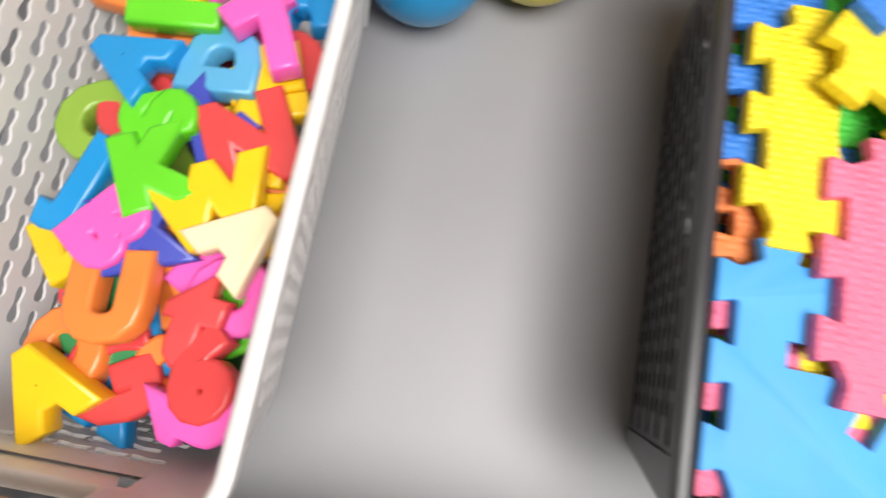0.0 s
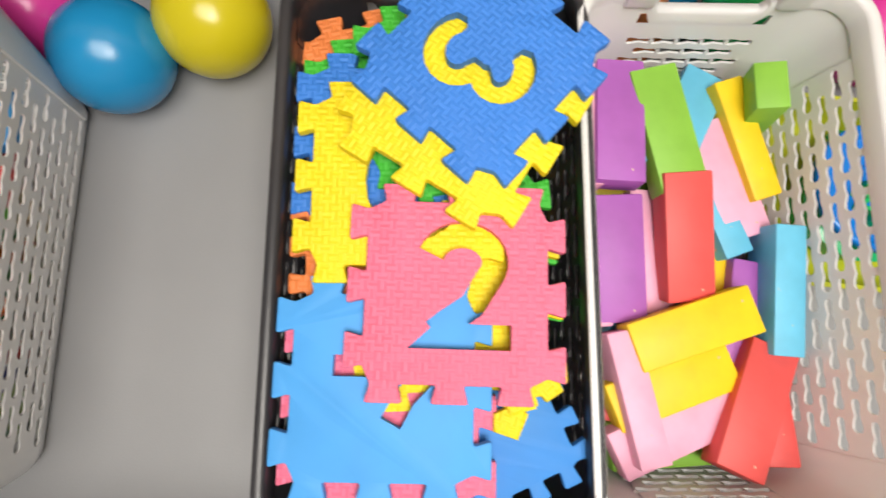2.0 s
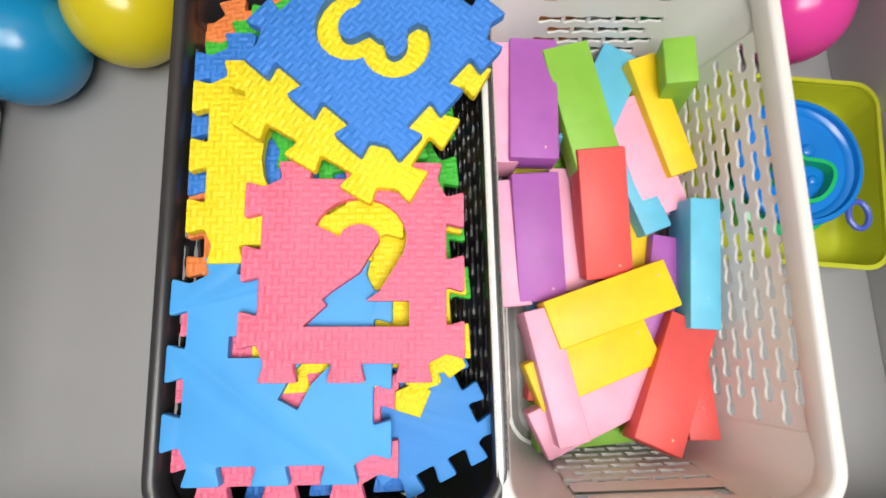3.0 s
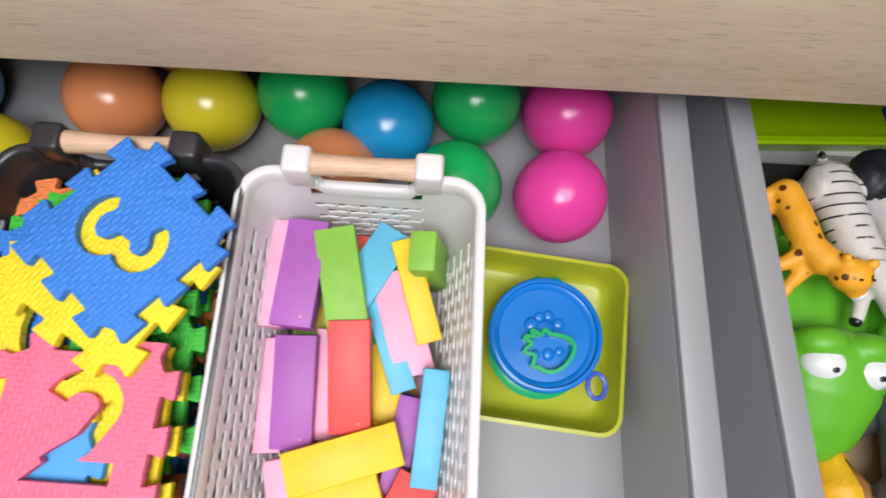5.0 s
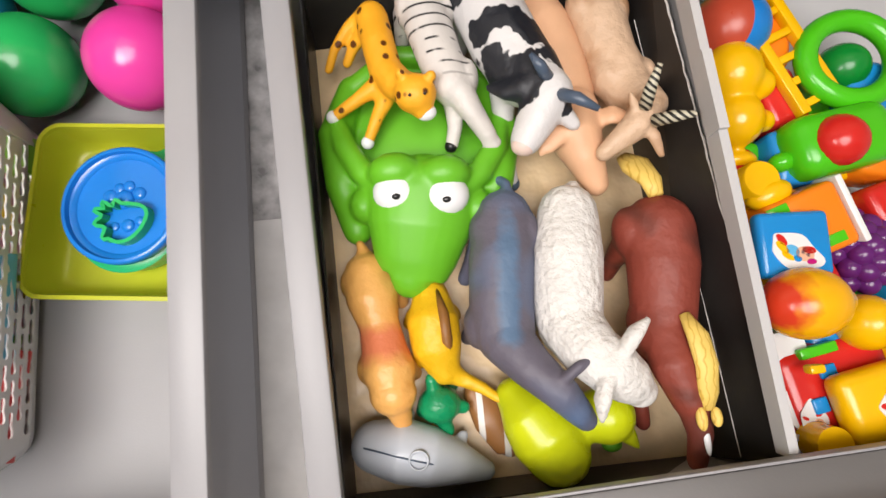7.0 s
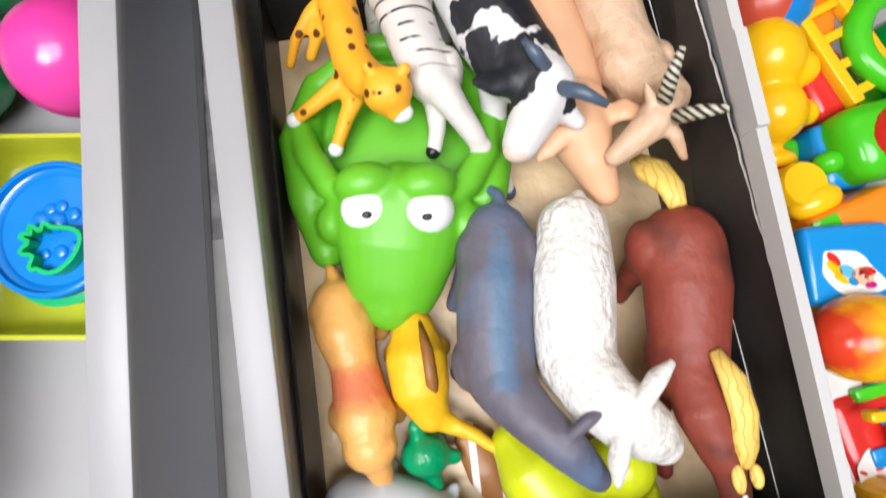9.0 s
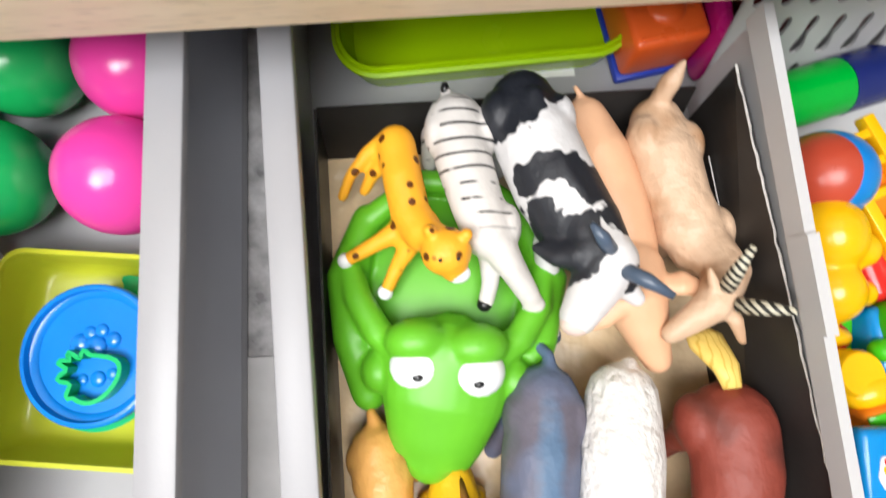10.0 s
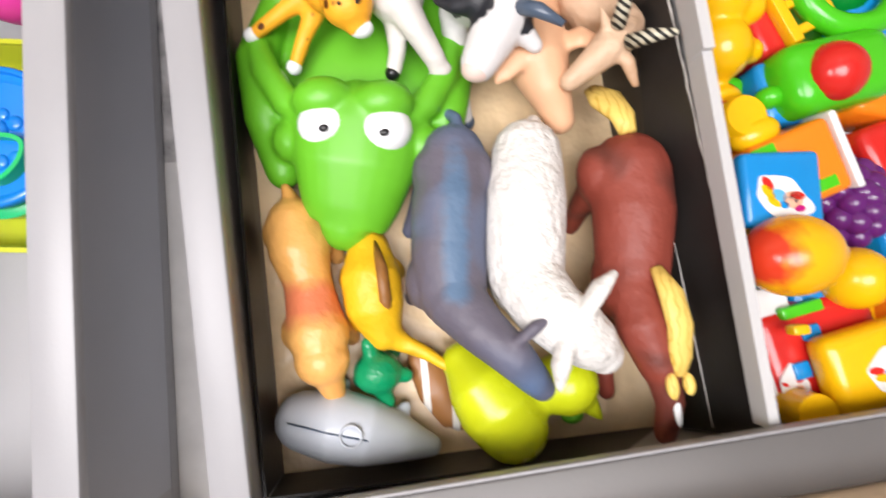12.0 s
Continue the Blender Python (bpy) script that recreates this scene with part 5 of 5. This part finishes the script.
figure("toy_dinosaur", "mustard yellow plastic dinosaur with a brown ridge and long tail", [
    ([(0.128, 0.108, 0.022), (0.128, 0.094, 0.027), (0.129, 0.078, 0.027), (0.132, 0.066, 0.024)], [0.0110, 0.0152, 0.0145, 0.0095]),
    ([(0.132, 0.066, 0.024), (0.142, 0.059, 0.023), (0.153, 0.053, 0.024), (0.162, 0.046, 0.0275), (0.168, 0.042, 0.030)], [0.0080, 0.0048, 0.0036, 0.0026, 0.0016]),
    ([(0.118, 0.098, 0.018), (0.113, 0.094, 0.006)], [0.006, 0.0045]), ([(0.120, 0.074, 0.018), (0.116, 0.070, 0.006)], [0.006, 0.0045]), ([(0.138, 0.098, 0.018), (0.141, 0.096, 0.006)], [0.006, 0.0045])],
    DINO, [(tube([(0.1315, 0.111, 0.030), (0.1345, 0.097, 0.0395), (0.1350, 0.082, 0.0390), (0.1355, 0.070, 0.0320)], [0.0016, 0.0032, 0.0034, 0.0016], 10), RIDGE)], 0.0013)

figure("toy_turtle", "small teal green plastic animal with stubby limbs", [
    ([(0.127, 0.046, 0.020)], [(0.0125, 0.0110, 0.012)]), ([(0.125, 0.053, 0.022), (0.124, 0.061, 0.026)], [0.0045, 0.0038]), ([(0.134, 0.045, 0.020), (0.141, 0.043, 0.018)], [0.0045, 0.004]),
    ([(0.128, 0.038, 0.020), (0.131, 0.031, 0.018)], [0.0045, 0.004]), ([(0.119, 0.047, 0.016), (0.116, 0.041, 0.006)], [0.0045, 0.004]), ([(0.133, 0.052, 0.014), (0.136, 0.055, 0.004)], [0.004, 0.0036])], TOYGREEN, [], 0.0011)

sil = [([(0.089, 0.026, 0.019), (0.104, 0.023, 0.022), (0.120, 0.018, 0.022), (0.136, 0.012, 0.018), (0.150, 0.006, 0.013)], [0.0150, 0.0180, 0.0165, 0.0115, 0.0060]),
       ([(0.104, 0.036, 0.016), (0.110, 0.042, 0.010)], [(0.006, 0.003), (0.003, 0.002)]), ([(0.134, 0.020, 0.016), (0.140, 0.028, 0.014)], [(0.006, 0.003), (0.003, 0.002)]), ([(0.108, 0.008, 0.012), (0.104, -0.001 + 0.006, 0.008)], [(0.006, 0.003), (0.003, 0.002)])]
ring_ = ringtube([(0.114 + 0.005 * math.cos(2 * math.pi * k / 24), 0.0205 + 0.005 * math.sin(2 * math.pi * k / 24), 0.0397) for k in range(24)], 0.0007, 6)
figure("toy_dolphin", "silver grey plastic sea animal with a moulded seam", sil, SILVER, [(ring_, SILVER), (tube([(0.084, 0.0285, 0.0335), (0.104, 0.0232, 0.0400), (0.120, 0.018, 0.0385), (0.136, 0.012, 0.0296), (0.150, 0.006, 0.0192)], [0.0005] * 5, 6), HORNG)], 0.0012)

figure("toy_duck", "chartreuse rubber toy bird with a rounded body", [
    ([(0.170, 0.047, 0.024), (0.176, 0.038, 0.028), (0.184, 0.026, 0.028), (0.191, 0.014, 0.025)], [0.0110, 0.0170, 0.0205, 0.0185]),
    ([(0.205, 0.032, 0.026), (0.220, 0.032, 0.026)], [0.0125, 0.0165]), ([(0.231, 0.020, 0.024), (0.236, 0.013, 0.024)], [0.0055, 0.002])], CHARTREUSE, [(blob((0.226, 0.012, 0.008), (0.006, 0.0045, 0.005)), CROC)], 0.0014)

figure("toy_fish", "flat brown plastic fish with white bands edged in black", [
    ([(0.148, 0.052, 0.008), (0.158, 0.034, 0.009), (0.166, 0.016, 0.008)], [(0.008, 0.006), (0.013, 0.007), (0.009, 0.006)])], BROWNP, [], 0.0012)

# ---- white bin of mixed plastic toys ----
BINW = mat("satin_white_plastic", (0.50, 0.50, 0.505), 0.45, 600, 0.05, 0.03, 12)
bin_ = thing("toy_bin", "white plastic toy bin with slotted end and folded rim", "toy bin")
BX = lambda y: 0.2800 + 0.0190 * (1 - y / 0.31)
H = 0.090
HN = 0.075
part("side_wall", plate((BX(0.014), 0.014, 0.0006), (BX(0.31), 0.312, 0.0006), (BX(0.31) - 0.004, 0.312, H), (BX(0.014) - 0.004, 0.014, HN), -0.0024), BINW, bin_)
rimx = BX(0.014) - 0.004
part("folded_rim", plate((rimx - 0.0012, 0.014, HN - 0.010), (BX(0.31) - 0.0052, 0.312, H - 0.012), (BX(0.31) - 0.0052, 0.312, H + 0.0012), (rimx - 0.0012, 0.014, HN + 0.0012), -0.0042), BINW, bin_)
tab_z = HN + (H - HN) * 0.62
part("rim_tab", plate((BX(0.172) - 0.0052, 0.172, tab_z - 0.010), (BX(0.213) - 0.0052, 0.213, tab_z - 0.009), (BX(0.213) - 0.0052, 0.213, tab_z + 0.0044), (BX(0.172) - 0.0052, 0.172, tab_z + 0.0030), -0.0050), BINW, bin_)
b = bmesh.new()
panel(b, Vector((0.2775, 0.304, 0.006)), Vector((0, 0.030, 0.084)).normalized(), Vector((1, 0, 0)), Vector((0, 1, -0.357)).normalized(), 0.090, 0.200, 3, 15, 0.0118, 0.0034, False, 0.002)
bmesh.ops.remove_doubles(b, verts=b.verts, dist=0.00005)
part("slotted_end", b, BINW, bin_, "", 0)
part("end_wall", box(0.3015, 0.50, 0.014, 0.017, 0.0006, H * 0.55), BINW, bin_)
part("side_wall", box(0.4975, 0.50, 0.0172, 0.312, 0.0006, H), BINW, bin_)
part("bottom", plate((BX(0.0175) + 0.003, 0.0175, 0.0006), (0.497, 0.0175, 0.0006), (0.497, 0.310, 0.0006), (BX(0.31) + 0.003, 0.310, 0.0006), 0.002), BINW, bin_)

T_YEL = mat("toy_yellow_plastic", (0.85, 0.47, 0.003), 0.22, 300, 0.03, 0.05, 30)
T_ORA = mat("toy_orange_plastic", (0.85, 0.22, 0.01), 0.25, 300, 0.03, 0.05, 30)
T_RED = mat("toy_red_plastic", (0.60, 0.02, 0.015), 0.22, 300, 0.03, 0.05, 30)
T_GRE = mat("toy_green_plastic", (0.06, 0.50, 0.01), 0.2, 300, 0.03, 0.05, 30)
T_BLU = mat("toy_blue_plastic", (0.005, 0.24, 0.62), 0.22, 300, 0.03, 0.05, 30)
T_PUR = mat("toy_purple_plastic", (0.11, 0.015, 0.14), 0.2, 300, 0.03, 0.08, 30)
T_WHI = mat("toy_white_plastic", (0.75, 0.75, 0.75), 0.3, 300, 0.03, 0.03, 30)
T_PIN = mat("toy_magenta_plastic", (0.50, 0.01, 0.18), 0.25, 300, 0.03, 0.05, 30)
T_NAVY = mat("toy_navy_plastic", (0.01, 0.02, 0.13), 0.25, 300, 0.03, 0.05, 30)
MANGO = mat("red_yellow_fruit_paint", (0.85, 0.42, 0.005), 0.22, 300, 0.03, 0.06, 30)
spots_of(MANGO, ((0.2828, 0.0875, 0.0788, 0.0250),), (0.60, 0.04, 0.012), 0.020, 120, 0.006)


def toy(name, label, cat, b, material, m=None, angle=40):
    ob = part(name, b, material, None, "", angle)
    if m is not None:
        ob.matrix_world = m
    return tagged(ob, label, cat, "mixed toys in the bin")


def sub(name, b, material, parent, label="", angle=40):
    return part(name, b, material, parent, label, angle)


figure("toy_figure", "yellow rounded plastic figure on a red base", [
    ([(0.2990, 0.203, 0.078)], [(0.0145, 0.0165, 0.015)]), ([(0.2985, 0.180, 0.074)], [(0.0135, 0.0145, 0.014)]), ([(0.288, 0.207, 0.080)], [0.005]), ([(0.311, 0.196, 0.078)], [0.008]), ([(0.312, 0.178, 0.074)], [0.006]),
    ([(0.2985, 0.160, 0.064)], [(0.012, 0.006, 0.012)])], T_YEL, [(blob((0.2985, 0.160, 0.062), (0.0125, 0.0085, 0.0125)), T_RED)], 0.0013, "toy figure")
lad = thing("toy_ladder", "yellow plastic toy ladder with rungs lying in the heap", "toy ladder", pose(0.3250, 0.2150, 0.080, 0, 0, -69), "mixed toys in the bin")
for s in (-1, 1):
    sub("rail", box(-0.037, 0.037, s * 0.0095 - 0.0026, s * 0.0095 + 0.0026, -0.003, 0.003, 0.0008), T_YEL, lad)
for k in range(6):
    sub("rung", box(-0.032 + k * 0.0125, -0.028 + k * 0.0125, -0.0070, 0.0070, -0.002, 0.002, 0.0006), T_YEL, lad)
cam_toy = thing("toy_camera", "bright green plastic toy with a loop handle and red ball", "toy", pose(0.3400, 0.160, 0.080, 0, 0, 8), "mixed toys in the bin")
sub("body", box(-0.024, 0.026, -0.014, 0.017, -0.018, 0.012, 0.009, 4), T_GRE, cam_toy)
sub("loop_handle", ringtube([(0.022 + 0.0225 * math.cos(2 * math.pi * k / 32), 0.040 + 0.021 * math.sin(2 * math.pi * k / 32), 0.002) for k in range(32)], 0.0055, 12), T_GRE, cam_toy)
sub("red_ball", blob((-0.004, 0.000, 0.010), (0.0125, 0.0125, 0.011)), T_RED, cam_toy, "glossy red ball", 80)
sub("side_knob", blob((-0.026, -0.002, -0.002), (0.006, 0.005, 0.006)), T_GRE, cam_toy, "", 80)
sub("cone", blob((0.026, 0.040, -0.010), (0.013, 0.013, 0.014)), mat("deep_green_plastic", (0.0, 0.22, 0.03), 0.25), cam_toy, "", 80)
cube = thing("toy_cube", "orange plastic cube with green marks and a white back", "toy cube", pose(0.3195, 0.1235, 0.070, 6, -8, 18), "mixed toys in the bin")
sub("body", box(-0.018, 0.017, -0.016, 0.016, -0.016, 0.017, 0.003, 3), T_ORA, cube)
sub("back_plate", box(0.0172, 0.0205, -0.017, 0.017, -0.016, 0.0175, 0.001), T_WHI, cube)
for x, y in ((-0.012, 0.012), (0.006, -0.010), (-0.003, -0.001)):
    sub("mark", box(x - 0.005, x + 0.005, y - 0.0025, y + 0.0025, 0.0165, 0.0176, 0.0003), T_GRE, cube)
sub("ear", blob((-0.008, 0.020, 0.008), (0.011, 0.007, 0.007)), T_YEL, cube, "", 80)
toy("toy_drum", "small orange and yellow plastic drum", "toy drum", tube([(0.3000, 0.146, 0.050), (0.3000, 0.146, 0.0825), (0.3000, 0.146, 0.0840)], [0.0095, 0.0095, 0.0085], 24), T_YEL)
card = thing("picture_card", "blue rounded plastic card with a bright cartoon sticker", "picture card", pose(0.3000, 0.1125, 0.0900, 3, 2, -2), "mixed toys in the bin")
sub("body", box(-0.0135, 0.0200, -0.0150, 0.0150, -0.004, 0.004, 0.0028, 3), T_BLU, card)


def sticker(parent, x, y, z, w, h, turn, patches):
    """A glossy die-cut sticker: a wavy white backing with coloured patches."""
    base = [(w * math.cos(q) * (1 + 0.14 * math.sin(3 * q + 1)), h * math.sin(q) * (1 + 0.12 * math.cos(4 * q))) for q in [2 * math.pi * k / 40 for k in range(40)]]
    st = part("sticker", prism(base, 0, 0.0004), T_WHI, parent, "white die-cut sticker with bright patches")
    st.matrix_basis = pose(x, y, z, 0, 0, turn)
    for u, v, r, e, mm in patches:
        ob = part("sticker_patch", prism([(r * w * math.cos(q), r * e * w * math.sin(q)) for q in [2 * math.pi * k / 20 for k in range(20)]], 0.0004, 0.0006), mm, st)
        ob.matrix_basis = pose(u * w, v * h, 0, 0, 0, 40 * u)
    return st


SKINP = mat("peach_print", (0.75, 0.42, 0.28), 0.3, 300, 0.02)
SKYP = mat("sky_print", (0.10, 0.42, 0.70), 0.3, 300, 0.02)
PATCHES = ((-0.62, 0.30, 0.26, 0.5, T_RED), (-0.50, -0.10, 0.30, 0.45, T_YEL), (-0.20, -0.45, 0.26, 0.4, T_YEL), (-0.12, 0.0, 0.26, 0.7, SKYP), (0.15, -0.35, 0.16, 0.7, T_BLU),
           (0.34, 0.10, 0.34, 0.8, SKINP), (0.42, 0.42, 0.26, 0.5, T_RED), (0.66, -0.15, 0.18, 0.6, T_PIN), (0.25, 0.15, 0.07, 1.0, T_NAVY), (0.45, 0.12, 0.07, 1.0, T_NAVY))
sticker(card, 0.0020, -0.0035, 0.0040, 0.0125, 0.0075, -28, PATCHES)
grapes = thing("toy_grapes", "bunch of glossy purple plastic grapes", "toy grapes", pose(0.3490, 0.107, 0.072), "mixed toys in the bin")
for k in range(22):
    q = k * 2.4
    r = 0.0032 * math.sqrt(k)
    sub("grape", blob((r * math.cos(q), r * 1.25 * math.sin(q), 0.009 - 0.0009 * k * 0.6), 0.0058), T_PUR, grapes, "", 80)
figure("toy_mango", "red and yellow painted plastic mango", [([(0.2990, 0.0855, 0.098)], [(0.0190, 0.0160, 0.0155)]), ([(0.3140, 0.0850, 0.097)], [(0.0075, 0.0070, 0.007)])], MANGO, [], 0.0013, "toy fruit")
toy("toy_lemon", "yellow plastic lemon at the edge of the heap", "toy fruit", blob((0.3355, 0.074, 0.082), (0.013, 0.013, 0.014)), T_YEL, None, 80)
car = thing("toy_car", "red plastic toy truck with a yellow bucket", "toy truck", pose(0.3165, 0.041, 0.066, 0, 0, 10), "mixed toys in the bin")
sub("body", box(-0.022, 0.032, -0.030, 0.026, -0.02, 0.014, 0.007, 4), T_RED, car)
sub("bucket", box(-0.006, 0.034, -0.020, 0.012, 0.0142, 0.028, 0.005, 3), T_YEL, car, "yellow bucket")
sub("green_strip", box(-0.010, 0.008, 0.0205, 0.0255, 0.012, 0.0165, 0.001), T_GRE, car)
sub("window", box(-0.004, 0.004, 0.010, 0.016, 0.0138, 0.0158, 0.0008), T_BLU, car)
sub("window", box(-0.012, -0.005, -0.004, 0.003, 0.0138, 0.0158, 0.0008), T_BLU, car)
sticker(car, 0.0180, -0.0060, 0.0280, 0.0115, 0.0085, 8, PATCHES)
sticker(car, -0.0140, -0.0080, 0.0140, 0.0060, 0.0105, -12, PATCHES)
edge = [(-0.007, -0.030), (0.010, -0.030), (0.010, 0.030), (-0.004, 0.030), (-0.009, 0.024), (-0.009, 0.016), (-0.004, 0.012), (-0.003, 0.006),
        (-0.008, 0.001), (-0.009, -0.008), (-0.005, -0.013), (-0.004, -0.018), (-0.009, -0.022)]
toy("toy_yoke", "white plastic truck chassis piece with rounded notches", "toy part", prism(edge, -0.012, 0.006), T_WHI, pose(0.3010, 0.043, 0.0722, 0, 0, 6))
toy("toy_peg", "small yellow plastic knob on a white frame", "toy part", box(0.2990, 0.3060, 0.0545, 0.0585, 0.087, 0.093, 0.0012), T_YEL)
toy("toy_drum", "yellow plastic toy drum beside the truck", "toy part", tube([(0.3040, 0.024, 0.078), (0.3040, 0.024, 0.092)], [0.0085, 0.008], 20), T_YEL)
tb = thing("toy_tube", "green plastic toy tube with a navy end", "toy tube", pose(0.316, 0.284, 0.046, 0, 0, 14), "mixed toys in the bin")
sub("barrel", tube([(-0.021, 0, 0), (0.020, 0, 0)], [0.0145, 0.0145], 28), mat("tube_green_plastic", (0.0, 0.36, 0.03), 0.3), tb)
sub("end", tube([(0.0202, 0, 0), (0.042, 0, 0)], [0.0148, 0.0148], 28), T_NAVY, tb)
tball = toy("toy_ball", "blue and red panelled toy ball", "ball", ball(0.0215, 32, 20), two_tone("blue_red_ball_plastic", (0.005, 0.20, 0.60), (0.45, 0.06, 0.03), "stripes", 9, 0.45, 0.5, 0.3, "X", 0.03, 300, 0), pose(0.3165, 0.240, 0.055, 20, 30, 0), 80)
for k in range(26):
    mm = (T_YEL, T_ORA, T_YEL, T_RED, T_GRE, T_BLU)[k % 6]
    x, y = 0.322 + 0.025 * (k % 4), 0.022 + 0.036 * (k // 4)
    r = 0.0155
    z = 0.0185 + 0.012 * ((k * 7) % 2)
    toy("toy_brick", "rounded plastic toy piece under other toys", "toy part", box(-0.0125, 0.0125, -0.0165, 0.0165, -r, r, 0.005, 3), mm, pose(x, y, z, 0, 0, 13 * k % 40 - 20))

# the heap lies low in the bin
HEAP = Vector((0.1500, 0.1000, 0.3000))
GROW = {"toy_tube": 1.04, "toy_ball": 1.05, "toy_brick": 1.0}
for o in list(scene.objects):
    if o.parent is None and (o.get("group") == "mixed toys in the bin" or o.get("category") in ("toy figure", "toy fruit")):
        k = GROW.get(o.name.split(".")[0], 1.14)
        o.matrix_basis = Matrix.Translation(HEAP) @ Matrix.Scale(k, 4) @ Matrix.Translation(-HEAP - Vector((0.005, 0, 0))) @ o.matrix_basis

# ---- far end of the second drawer ----
lid = thing("plastic_tray", "bright lime green plastic tray with a rounded double rim", "tray", pose(0.1580, 0.3800, 0.0004, 0, 0, 2.5))
A, B = 0.0860, 0.0560
LIMEB = mat("bright_lime_plastic", (0.33, 0.56, 0.0), 0.25, 300, 0.03, 0.05, 14)
part("rim", loft([ring(A - 0.001, B - 0.001, 0.026, 0.0202), ring(A, B, 0.027, 0.0215), ring(A, B, 0.027, 0.0235), ring(A - 0.002, B - 0.002, 0.025, 0.0242), ring(A - 0.003, B - 0.003, 0.024, 0.0265), ring(A - 0.005, B - 0.005, 0.022, 0.0265), ring(A - 0.0052, B - 0.0052, 0.022, 0.0202), ring(A - 0.001, B - 0.001, 0.026, 0.0202)], True, False, False), LIMEB, lid, "", 35)
part("tray_body", loft([ring(A - 0.006, B - 0.006, 0.022, 0.0), ring(A - 0.001, B - 0.001, 0.026, 0.020), ring(A - 0.0054, B - 0.0054, 0.022, 0.0200), ring(A - 0.010, B - 0.010, 0.018, 0.005)]), LIMEB, lid, "", 35)
slip = tagged(part("paper_label", box(0.174, 0.2135, 0.3275, 0.342, 0.0003, 0.0009), T_WHI), "small white paper label on the drawer bottom", "label")
T_ORARED = mat("coral_orange_plastic", (0.80, 0.12, 0.02), 0.3, 300, 0.03, 0.06, 30)
ob_ = thing("toy_box", "orange plastic toy box with moulded lid and blue base", "toy box", pose(0.2545, 0.342, 0.0004, 0, 0, 9))
part("base", box(-0.022, 0.0215, -0.019, 0.030, 0.0, 0.007, 0.002), mat("cobalt_plastic", (0.02, 0.05, 0.40), 0.3), ob_)
part("cover", box(-0.021, 0.0205, -0.018, 0.029, 0.0072, 0.040, 0.004, 3), T_ORARED, ob_)
part("dome", blob((0.0, 0.002, 0.038), (0.011, 0.011, 0.006)), T_ORARED, ob_, "", 80)
for k in (-1, 1):
    part("ridge", box(-0.017, 0.017, k * 0.0135 - 0.0012, k * 0.0135 + 0.0012, 0.0398, 0.0412, 0.0005), T_ORARED, ob_)
tagged(part("toy_case", box(0.2785, 0.3000 - 0.024 + 0.012, 0.318, 0.40, 0.0004, 0.046, 0.006, 3), T_PIN), "magenta plastic toy case beside the orange box", "toy case")
tagged(part("plastic_crate", box(0.303, 0.49, 0.346, 0.42, 0.0004, 0.090, 0.006, 3), mat("dark_red_plastic", (0.16, 0.008, 0.012), 0.35, 300, 0.03, 0.08, 25)), "dark red plastic crate behind the slotted bin", "crate")
